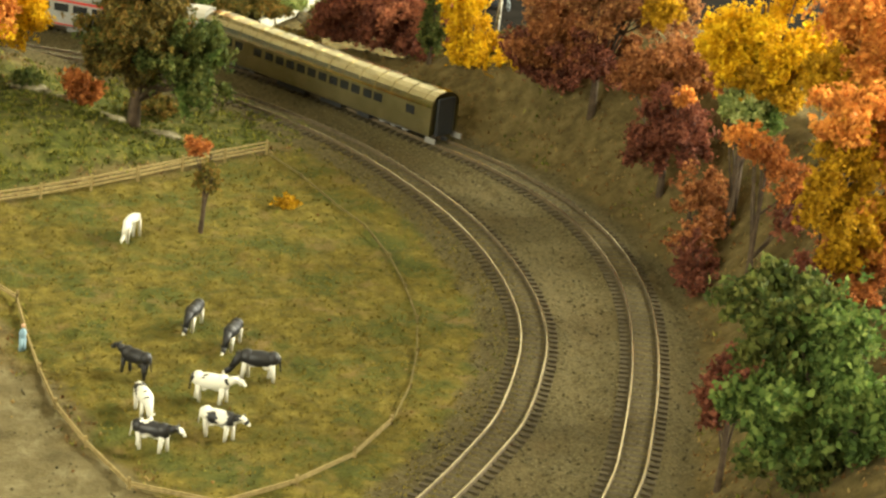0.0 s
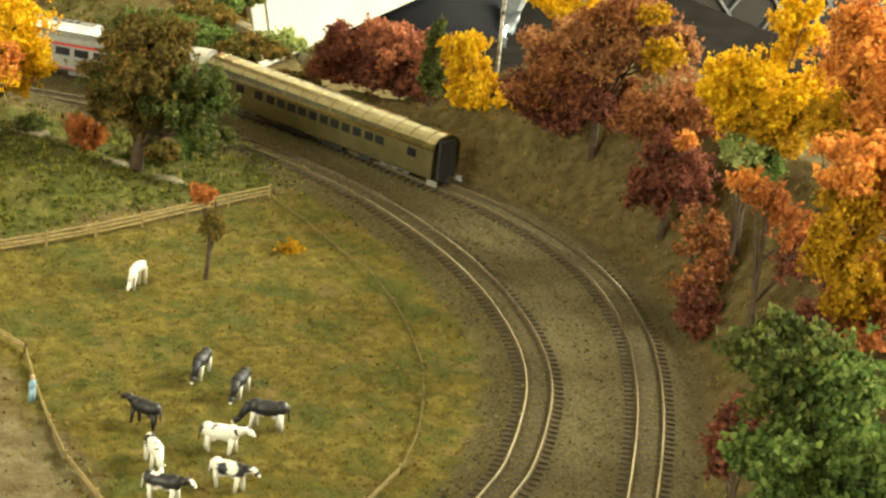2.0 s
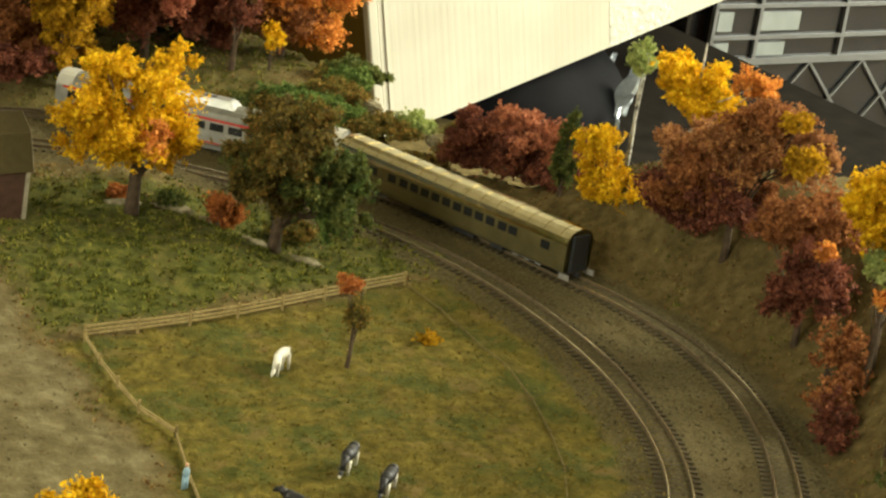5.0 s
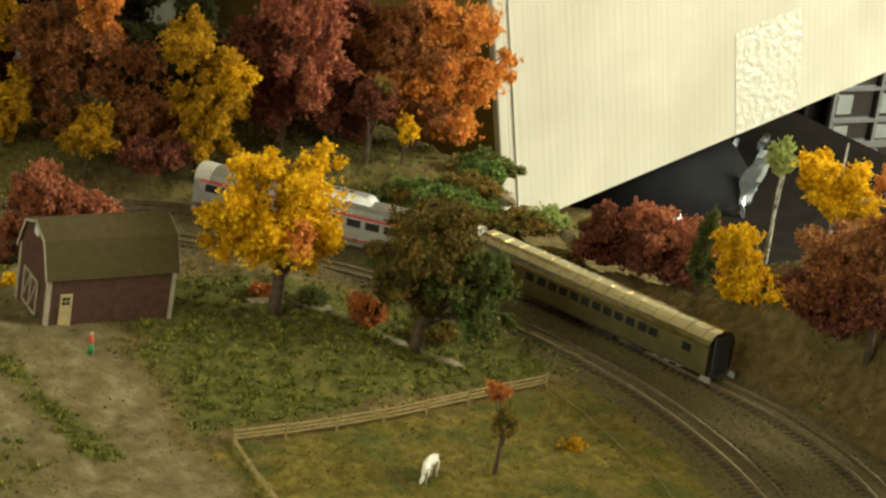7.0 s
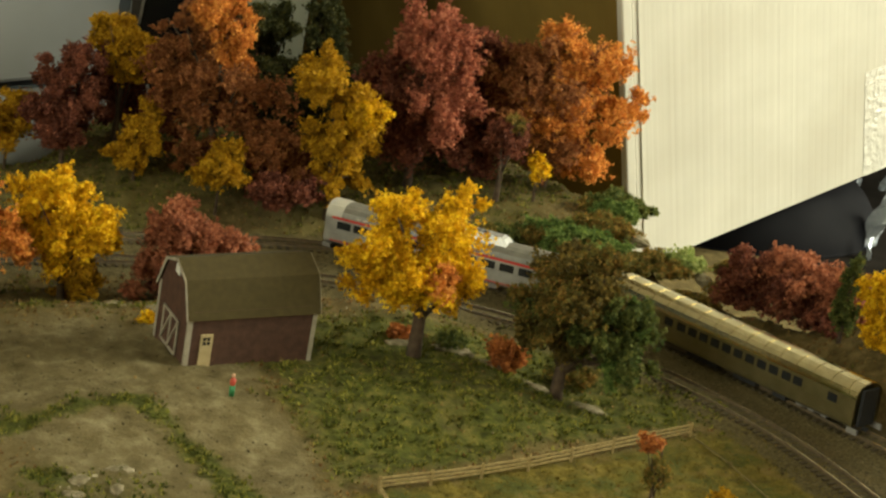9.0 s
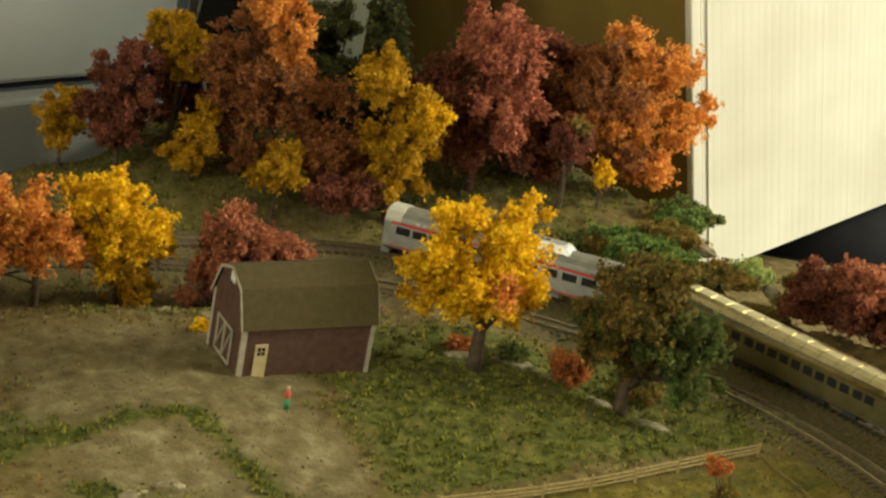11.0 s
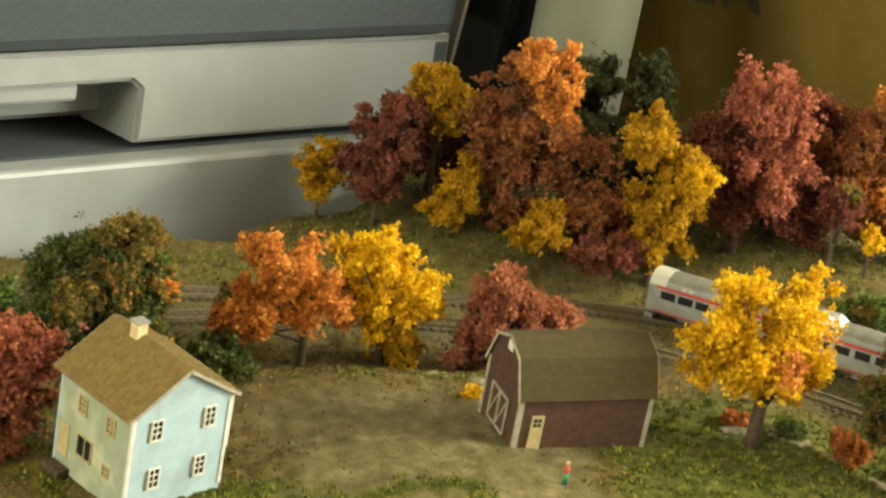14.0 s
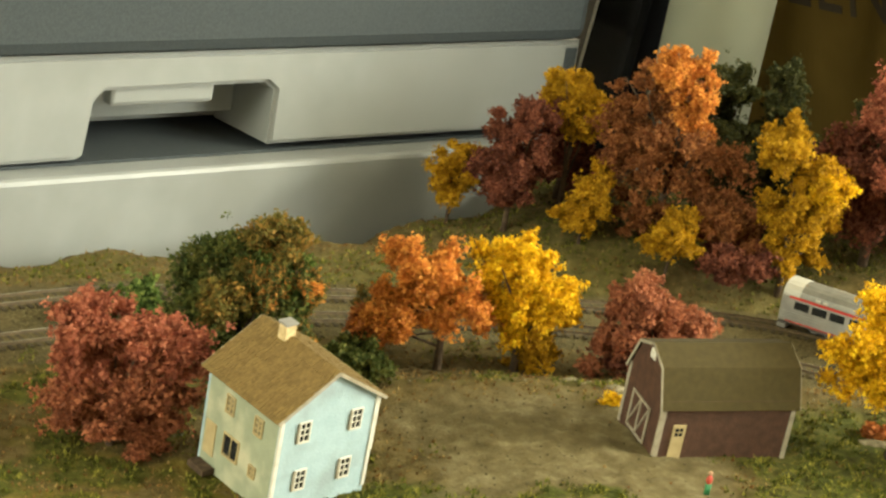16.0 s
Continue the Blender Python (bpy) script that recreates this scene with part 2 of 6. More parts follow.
def spline(ctrl, step=0.003):
    """Even points along a Catmull-Rom curve through ctrl."""
    c = np.array(ctrl, float)
    c = np.vstack([2 * c[0] - c[1], c, 2 * c[-1] - c[-2]])
    out = []
    for i in range(1, len(c) - 2):
        t = np.linspace(0, 1, 40, endpoint=False)[:, None]
        p0, p1, p2, p3 = c[i - 1], c[i], c[i + 1], c[i + 2]
        out.append(0.5 * (2 * p1 + (p2 - p0) * t + (2 * p0 - 5 * p1 + 4 * p2 - p3) * t ** 2 + (3 * p1 - p0 - 3 * p2 + p3) * t ** 3))
    q = np.vstack(out)
    for _ in range(30):
        q[1:-1] = 0.25 * q[:-2] + 0.5 * q[1:-1] + 0.25 * q[2:]
    s = np.r_[0, np.cumsum(np.linalg.norm(np.diff(q, axis=0), axis=1))]
    n = int(s[-1] / step)
    ss = np.linspace(0, s[-1], n)
    return np.c_[np.interp(ss, s, q[:, 0]), np.interp(ss, s, q[:, 1])]


# ---- plan of the layout ----
TRACK_A = spline([(0.26, 0.47), (0.30, 0.494), (0.348, 0.5265), (0.384, 0.554), (0.4095, 0.577), (0.446, 0.6216), (0.468, 0.6606),
                  (0.485, 0.708), (0.4955, 0.7587), (0.4985, 0.8146), (0.4955, 0.86), (0.486, 0.9017), (0.473, 0.9378), (0.45, 0.979),
                  (0.42, 1.0165), (0.385, 1.046), (0.345, 1.069), (0.29, 1.088), (0.22, 1.096), (0.138, 1.091), (0.06, 1.072),
                  (0.0, 1.048), (-0.09, 1.005), (-0.2, 0.94)])
TRACK_B = spline([(0.33, 0.435), (0.37, 0.474), (0.405, 0.508), (0.430, 0.5345), (0.48, 0.598), (0.5185, 0.659), (0.541, 0.715),
                  (0.5495, 0.765), (0.5475, 0.815), (0.537, 0.8605), (0.519, 0.9367), (0.498, 0.986), (0.467, 1.035), (0.425, 1.083),
                  (0.375, 1.116), (0.32, 1.126), (0.25, 1.129), (0.1615, 1.124), (0.10, 1.118), (0.045, 1.110), (0.0, 1.093), (-0.09, 1.05), (-0.2, 0.985)])


def near_track(track, x, y):
    """Distance to a track and the side: positive to its right, walking from first to last point."""
    shape = np.shape(x)
    xf, yf = np.ravel(x), np.ravel(y)
    dist, side = np.empty(xf.size), np.empty(xf.size)
    tan = np.gradient(track, axis=0)
    for i in range(0, xf.size, 4000):
        d = (xf[i:i + 4000, None] - track[:, 0]) ** 2 + (yf[i:i + 4000, None] - track[:, 1]) ** 2
        k = d.argmin(1)
        dist[i:i + 4000] = np.sqrt(d[np.arange(len(k)), k])
        ex, ey = xf[i:i + 4000] - track[k, 0], yf[i:i + 4000] - track[k, 1]
        side[i:i + 4000] = np.sign(ex * tan[k, 1] - ey * tan[k, 0])
    return dist.reshape(shape), side.reshape(shape)


def edge_inside(x, y):
    """Signed distance inside the layout's irregular outline (about)."""
    dist, side = near_track(TRACK_B, x, y)
    s = dist * side
    reach = 0.135 - 0.078 * smooth01((y - 0.86) / 0.12) + 0.12 * smooth01((y - 1.07) / 0.09) * smooth01((0.590 - x) / 0.06)
    a = reach - s
    b = np.minimum(1.150 + 0.37 * x + 0.10 * smooth01((x - 0.27) / 0.08), 1.31) - y
    wob = 0.006 * np.sin(x * 61 + y * 37) + 0.004 * np.sin(x * 143 - y * 101)
    return np.minimum(np.minimum(a, b) + wob, 3.0)


def line_dist(x, y, pts):
    """Distance in plan to a bent line."""
    out = np.full(np.shape(x), 9.0)
    for (ax, ay), (bx, by) in zip(pts[:-1], pts[1:]):
        dx, dy = bx - ax, by - ay
        t = np.clip(((x - ax) * dx + (y - ay) * dy) / (dx * dx + dy * dy), 0, 1)
        out = np.minimum(out, np.hypot(x - ax - t * dx, y - ay - t * dy))
    return out


def wavy(x, y, k, seed):
    r = np.random.RandomState(seed)
    out = 0
    for i in range(6):
        a, p, f = r.rand() * 6.28, r.rand() * 6.28, k * (0.6 + r.rand())
        out = out + np.sin((x * math.cos(a) + y * math.sin(a)) * f + p)
    return out / 6


def ground_height(x, y):
    x, y = np.asarray(x, float), np.asarray(y, float)
    da, sa = near_track(TRACK_A, x, y)
    db, sb = near_track(TRACK_B, x, y)
    s = db * sb
    amount = 0.056 - 0.041 * smooth01((y - 0.86) / 0.12)
    west = smooth01((x - 0.16) / 0.16)
    z = amount * smooth01((s - 0.014) / 0.085) * west
    z = z + 0.006 * smooth01((s - 0.02) / 0.03) * smooth01((y - 1.0) / 0.08) * west
    inner = (da * sa < 0)
    plateau = 0.0115 * smooth01((y - 0.838) / 0.055) * smooth01((0.425 - x) / 0.06) * smooth01((1.045 - y) / 0.045) * smooth01((x - 0.10) / 0.10)
    z = z + np.where(inner, plateau, 0)
    z = z + 0.006 * np.where(inner, 1, 0) * smooth01((0.15 - np.hypot(x - 0.16, y - 0.80)) / 0.12) * 0.8
    bed = smooth01((0.017 - np.minimum(da, db)) / 0.007)
    z = z + 0.0010 * wavy(x, y, 190, 3) * (1 - bed) + 0.0010 * wavy(x, y, 600, 4) * (1 - bed) + 0.0008 * wavy(x, y, 1300, 7) * (1 - bed)
    return z + 0.0018 * bed + 0.00085 * smooth01((0.0072 - np.minimum(da, db)) / 0.0024)


def gh(x, y):
    return float(ground_height(np.array([x]), np.array([y]))[0])


# ---- room ----
def wall(name, lo, hi, mat, label, category="wall"):
    ob = boxed(name, lo, hi, mat)
    return tagged(ob, label, category, kind="structure")


wall("floor", (-2.2, -1.6, -0.85), (2.4, 3.0, -0.75), floor_wood, "brown wooden floor of the room", "floor")
wall("ceiling", (-2.2, -1.6, 1.65), (2.4, 3.0, 1.75), ceiling_paint, "plain pale ceiling of the room", "ceiling")
wall("wall_north", (-2.2, 2.9, -0.75), (2.4, 3.0, 1.65), wall_paint, "plain beige painted room wall")
wall("wall_south", (-2.2, -1.6, -0.75), (2.4, -1.5, 1.65), wall_paint, "plain beige painted room wall")
# unseen walls; the west opening is made up to go with the fill lamp
for nm, lo, hi in (("wall_west", (-2.3, -1.6, -0.75), (-2.2, 3.0, 0.45)), ("wall_west", (-2.3, -1.6, 1.55), (-2.2, 3.0, 1.65)),
                   ("wall_west", (-2.3, -1.6, 0.45), (-2.2, -0.95, 1.55)), ("wall_west", (-2.3, 0.25, 0.45), (-2.2, 3.0, 1.55)),
                   ("wall_east", (2.4, -1.6, -0.75), (2.5, 3.0, 0.0)), ("wall_east", (2.4, -1.6, 1.6), (2.5, 3.0, 1.65)),
                   ("wall_east", (2.4, -1.6, 0.0), (2.5, -0.9, 1.6)), ("wall_east", (2.4, 1.9, 0.0), (2.5, 3.0, 1.6))):
    wall(nm, lo, hi, wall_paint, "beige painted wall beside an opening")

table = empty("table", pose(0, 0, 0), "dark table carrying the model railway", "table")
boxed("table_top", (-0.9, 0.2, -0.10), (1.09, 2.25, -0.054), table_black, table, "dark smooth table top", 0.004)
for x in (-0.85, 1.0):
    for y in (0.25, 2.15):
        boxed("leg", (x, y, -0.75), (x + 0.05, y + 0.05, -0.10), table_black, table)

# ---- ground of the layout ----
NX, NY = 430, 400
gx, gy = np.meshgrid(np.linspace(-0.42, 0.76, NX), np.linspace(0.24, 1.36, NY), indexing="ij")
inside = edge_inside(gx, gy)
gz = ground_height(gx, gy)
gz = np.where(inside > 0, gz, np.maximum(gz + inside * (5.0 - 3.3 * smooth01((gy - 0.95) / 0.06)) + 0.004 * wavy(gx, gy, 300, 9) * np.clip(-inside * 60, 0, 1), -0.053))
da, sa = near_track(TRACK_A, gx, gy)
db, sb = near_track(TRACK_B, gx, gy)
wob = 0.006 * wavy(gx, gy, 160, 11) + 0.004 * wavy(gx, gy, 420, 12)
ballast = smooth01((0.024 + wob * 0.6 - np.minimum(da, db)) / 0.006)
between = (da * sa > 0) & (db * sb < 0)
ballast = np.maximum(ballast, np.where(between, 1.0, 0.0))
inner = da * sa < 0
verge = 0.268 + 0.004 * np.sin(gy * 90)
yard = smooth01((verge + wob - gx) / 0.01) * smooth01((gx - 0.125 + wob * 2) / 0.03) * smooth01((1.0 + wob * 2 - gy) / 0.02)
lane = smooth01((verge + wob - gx) / 0.01) * smooth01((gx - 0.222 - wob) / 0.012) * smooth01((0.9 - gy) / 0.02)
blob = smooth01((0.046 - np.hypot((gx - 0.165) * 0.9, gy - 0.805)) / 0.03)
tufts = wavy(gx, gy, 120, 23) + 0.5 * wavy(gx, gy, 330, 24)
strip = smooth01((0.0105 + wob - line_dist(gx, gy, [(0.140, 0.877), (0.159, 0.880), (0.182, 0.887), (0.203, 0.886), (0.214, 0.868), (0.220, 0.842), (0.224, 0.805)])) / 0.007)
strip = np.maximum(strip, smooth01((0.014 + wob - np.hypot(gx - 0.150, gy - 0.838)) / 0.012))
dirt = np.clip(np.maximum(yard * (1 - blob * 0.6) * (1 - strip), lane * (1 - strip)), 0, 1) * inner
west = smooth01((0.128 - gx + wob) / 0.03) * smooth01((1.03 - gy) / 0.03) * inner
# patchy turf whose lighter colour also makes up for missing light here
lit_west_turf = 0.8 * west * smooth01((tufts + 0.35) / 0.3)
pasture_edge = 0.8175 + 0.245 * (gx - 0.2835)
field = smooth01((gx - 0.266 - wob) / 0.008) * smooth01((pasture_edge + 0.004 + wob - gy) / 0.010) * inner
slope = smooth01((gx - 0.262 - wob * 2) / 0.02) * smooth01((gy - pasture_edge - 0.006 - wob) / 0.012) * inner * smooth01((0.03 + wob + (0.97 - gy)) / 0.03)
slope = slope * np.clip(0.92 + 0.35 * tufts, 0.5, 1)
lawn = smooth01((0.034 + wob - np.hypot(gx - 0.120, gy - 0.888)) / 0.014) * inner
lawn = np.maximum(lawn, 0.85 * west * smooth01((tufts - 0.02) / 0.15))
lawn = np.maximum(lawn, 0.7 * inner * smooth01((0.012 + wob * 1.5 - np.abs(gy - 1.012 + 0.05 * (gx - 0.2))) / 0.008) * smooth01((tufts + 0.2) / 0.3) * smooth01((0.3 - gx) / 0.03))
back_turf = (db * sb > 0.02) * smooth01((gy - 0.97) / 0.03) * smooth01((wavy(gx, gy, 70, 15) + 0.45) / 0.5) * 0.4 * (inside > 0.006)
green = np.clip(np.maximum(np.maximum(slope, lawn), strip + blob * 0.5) * inner + back_turf, 0, 1)
field_zone = np.clip(field + lit_west_turf, 0, 1)
idx = np.arange(NX * NY).reshape(NX, NY)
quads = np.stack([idx[:-1, :-1], idx[1:, :-1], idx[1:, 1:], idx[:-1, 1:]], -1).reshape(-1, 4)
me = bpy.data.meshes.new("ground")
me.vertices.add(NX * NY)
me.vertices.foreach_set("co", np.stack([gx, gy, gz], -1).astype(np.float32).ravel())
me.loops.add(len(quads) * 4)
me.loops.foreach_set("vertex_index", quads.astype(np.int32).ravel())
me.polygons.add(len(quads))
me.polygons.foreach_set("loop_start", np.arange(0, len(quads) * 4, 4, dtype=np.int32))
me.polygons.foreach_set("use_smooth", np.ones(len(quads), dtype=bool))
me.update()
me.validate()
att = me.color_attributes.new("zone", "FLOAT_COLOR", "POINT")
att.data.foreach_set("color", np.stack([ballast, dirt, green, field_zone], -1).astype(np.float32).ravel())
ground = tagged(new("ground", me), "model railway ground with grass field, dirt yard and ballast", "ground", kind="structure")

gm = bpy.data.materials.new("scenic_ground")
gm.use_nodes = True
n, nt = gm.node_tree.nodes, gm.node_tree
bsdf = n["Principled BSDF"]
bsdf.inputs["Roughness"].default_value = 0.95
bsdf.inputs["Specular IOR Level"].default_value = 0.12
tc = n.new("ShaderNodeTexCoord")
zone = n.new("ShaderNodeAttribute")
zone.attribute_name = "zone"
sep = n.new("ShaderNodeSeparateColor")
nt.links.new(zone.outputs["Color"], sep.inputs[0])


def noise_ramp(stops, scale, lo=0.3, hi=0.7, detail=6):
    a = n.new("ShaderNodeTexNoise")
    a.inputs["Scale"].default_value, a.inputs["Detail"].default_value = scale, detail
    a.inputs["Roughness"].default_value = 0.65
    nt.links.new(tc.outputs["Object"], a.inputs["Vector"])
    r = n.new("ShaderNodeValToRGB")
    e = r.color_ramp.elements
    e[0].position, e[1].position = lo, hi
    e[0].color, e[1].color = (*stops[0], 1), (*stops[-1], 1)
    for i, c in enumerate(stops[1:-1]):
        q = e.new(lo + (hi - lo) * (i + 1) / (len(stops) - 1))
        q.color = (*c, 1)
    nt.links.new(a.outputs["Fac"], r.inputs[0])
    return r.outputs[0]


def blend(f, a, b):
    m = n.new("ShaderNodeMix")
    m.data_type = "RGBA"
    nt.links.new(f, m.inputs[0])
    nt.links.new(a, m.inputs[6])
    nt.links.new(b, m.inputs[7])
    return m.outputs[2]


soil = noise_ramp(((0.050, 0.036, 0.013), (0.092, 0.068, 0.024), (0.150, 0.115, 0.046)), 130)
turf = noise_ramp(((0.048, 0.038, 0.007), (0.100, 0.079, 0.013), (0.178, 0.138, 0.028)), 150)
turf2 = noise_ramp(((0.032, 0.040, 0.008), (0.085, 0.084, 0.016)), 190)
patch = noise_ramp(((0, 0, 0), (1, 1, 1)), 34, 0.47, 0.60)
turf = blend(patch, turf, turf2)
bare = noise_ramp(((0.12, 0.085, 0.03), (0.17, 0.11, 0.04)), 90)
patch2 = noise_ramp(((0, 0, 0), (0.7, 0.7, 0.7)), 58, 0.55, 0.68)
turf = blend(patch2, turf, bare)
grassy = noise_ramp(((0.022, 0.025, 0.005), (0.054, 0.060, 0.010), (0.128, 0.112, 0.026)), 190)
grav = noise_ramp(((0.042, 0.033, 0.013), (0.075, 0.060, 0.025), (0.118, 0.096, 0.045)), 650, 0.32, 0.7)
rustpatch = noise_ramp(((0.080, 0.060, 0.024), (0.098, 0.068, 0.026)), 40)
fleck = noise_ramp(((0, 0, 0), (0.45, 0.45, 0.45)), 30, 0.5, 0.66)
grav = blend(fleck, grav, rustpatch)
dust = noise_ramp(((0.072, 0.056, 0.023), (0.114, 0.092, 0.042), (0.185, 0.156, 0.084)), 90)
c = soil
c = blend(zone.outputs["Alpha"], c, turf)
c = blend(sep.outputs[2], c, grassy)
c = blend(sep.outputs[1], c, dust)
c = blend(sep.outputs[0], c, grav)
nt.links.new(c, bsdf.inputs["Base Color"])
bn = n.new("ShaderNodeTexNoise")
bn.inputs["Scale"].default_value, bn.inputs["Detail"].default_value = 700, 6
nt.links.new(tc.outputs["Object"], bn.inputs["Vector"])
bp = n.new("ShaderNodeBump")
bp.inputs["Strength"].default_value, bp.inputs["Distance"].default_value = 1.0, 0.0007
nt.links.new(bn.outputs["Fac"], bp.inputs["Height"])
nt.links.new(bp.outputs[0], bsdf.inputs["Normal"])
me.materials.append(gm)


# ---- tracks ----
def ribbon(track, off, prof):
    """A rail: profile (across, up) swept along the track, shifted sideways by off."""
    t = np.gradient(track, axis=0)
    t /= np.linalg.norm(t, axis=1)[:, None]
    nrm = np.c_[t[:, 1], -t[:, 0]]
    v, f, k = [], [], len(prof)
    for p, q in zip(track, nrm):
        for a, z in prof:
            v.append((p[0] + q[0] * (off + a), p[1] + q[1] * (off + a), z))
    for i in range(len(track) - 1):
        for j in range(k):
            j2 = (j + 1) % k
            f.append((i * k + j, i * k + j2, (i + 1) * k + j2, (i + 1) * k + j))
    return v, f


RAIL = [(-0.0006, 0.0025), (0.0006, 0.0025), (0.0002, 0.0029), (0.00028, 0.0033), (0.00028, 0.0040), (-0.00028, 0.0040), (-0.00028, 0.0033), (-0.0002, 0.0029)]


def build_track(track, label, near):
    top = empty("railway_track", pose(0, 0, 0), label, "railway track", "model railway tracks")
    for off in (-0.0048, 0.0048):
        rv, rf = ribbon(track, off, RAIL)
        mesh_ob("rail", rv, rf, [rail_rust, rail_steel], top, "thin rail with a polished head", idx=[1 if i % 8 == 4 else 0 for i in range(len(rf))])
    s = np.r_[0, np.cumsum(np.linalg.norm(np.diff(track, axis=0), axis=1))]
    tan = np.gradient(track, axis=0)
    bm = bmesh.new()
    box(bm, (-0.0094, -0.0010, 0.0004), (0.0090, 0.0009, 0.0027))
    tie_mesh = bpy.data.meshes.new("tie")
    bm.to_mesh(tie_mesh)
    bm.free()
    tie_mesh.materials.append(tie_wood)
    cube_v = np.array([v.co[:] for v in tie_mesh.vertices])
    cube_f = [tuple(p.vertices) for p in tie_mesh.polygons]
    rv, rf, count = [], [], 0
    for d in np.arange(0.002, s[-1], 0.0045):
        x, y = np.interp(d, s, track[:, 0]), np.interp(d, s, track[:, 1])
        a = math.atan2(np.interp(d, s, tan[:, 1]), np.interp(d, s, tan[:, 0])) - math.pi / 2
        if near(x, y) and count < 300:
            ob = new("tie", tie_mesh)
            ob.parent = top
            ob.location, ob.rotation_euler = (x, y, 0), (0, 0, a)
            count += 1
        else:
            ca, sa_ = math.cos(a), math.sin(a)
            b = len(rv)
            rv += [(x + ca * q[0] - sa_ * q[1], y + sa_ * q[0] + ca * q[1], q[2]) for q in cube_v]
            rf += [tuple(b + i for i in q) for q in cube_f]
    tagged(mesh_ob("sleeper_bed", rv, rf, tie_wood, top, "dark plastic ties in a row"), kind="stuff")
    return top


build_track(TRACK_A, "curved single track with bright rails and dark ties on ballast", lambda x, y: x > 0.3)
build_track(TRACK_B, "outer curved track with rusty rails and dark ties on ballast", lambda x, y: x > 0.36)

# ---- fences ----
def fence(name, pts, label, height=0.0085, rails=3, post_step=0.018, mat=None):
    p = np.array(pts)
    s = np.r_[0, np.cumsum(np.linalg.norm(np.diff(p, axis=0), axis=1))]
    top = empty(name, pose(0, 0, 0), label, "fence", "pasture fences")
    count = max(2, round(s[-1] / post_step) + 1)
    ss = np.linspace(0, s[-1], count)
    q = np.c_[np.interp(ss, s, p[:, 0]), np.interp(ss, s, p[:, 1])]
    rnd = random.Random(5)
    zs = [gh(x, y) for x, y in q]
    for (x, y), z in zip(q, zs):
        boxed("post", (x - 0.00045, y - 0.00045, z - 0.004), (x + 0.00045, y + 0.00045, z + height + rnd.uniform(-0.0004, 0.0006)), mat or fence_wood, top)
    for k in range(rails):
        h = height * (0.36 + 0.27 * k) if rails > 1 else height * 0.6
        for i in range(count - 1):
            a, b = Vector((*q[i], zs[i] + h)), Vector((*q[i + 1], zs[i + 1] + h + rnd.uniform(-0.0003, 0.0003)))
            d = b - a
            bm = bmesh.new()
            box(bm, (-d.length / 2 - 0.0006, -0.00025, -0.00034), (d.length / 2 + 0.0006, 0.00025, 0.00034),
                m=Matrix.Translation((a + b) / 2) @ d.to_track_quat("X", "Z").to_matrix().to_4x4())
            part("board", bm, mat or fence_wood, top)
    return top


fence("fence", [(0.2835, 0.8165), (0.346, 0.8265), (0.40, 0.8425), (0.4545, 0.859)], "pale weathered three-board fence across the grass", 0.0066, 3, 0.026)
fence("fence", [(0.2830, 0.8145), (0.279, 0.775), (0.278, 0.735), (0.284, 0.720)], "pale weathered board fence beside the dirt lane", 0.0048, 2, 0.026)
fence("fence", [(0.284, 0.720), (0.273, 0.676), (0.264, 0.6345), (0.2618, 0.598), (0.264, 0.567), (0.285, 0.548), (0.3079, 0.5521), (0.3395, 0.5658), (0.366, 0.586)], "low pale fence round the cow pasture", 0.0034, 2, 0.03)
fence("fence", [(0.366, 0.586), (0.3833, 0.6045), (0.4096, 0.6428), (0.4242, 0.6693), (0.4421, 0.716), (0.4505, 0.7523), (0.4545, 0.8105), (0.4555, 0.857)], "very low pale fence sunk in the turf between pasture and track", 0.0014, 1, 0.034, fence_faded)


# ---- trees ----
LEAF_V = np.array([(0, -1.15, 0), (0.75, 0, 0.28), (0, 1.15, 0), (-0.75, 0, 0.28)], float)
LEAF_F = np.array([(0, 1, 2), (0, 2, 3)])
OCTA_V = np.array([(1, 0, 0), (-1, 0, 0), (0, 1, 0), (0, -1, 0), (0, 0, 1), (0, 0, -1)], float)
OCTA_F = np.array([(0, 2, 4), (2, 1, 4), (1, 3, 4), (3, 0, 4), (2, 0, 5), (1, 2, 5), (3, 1, 5), (0, 3, 5)])


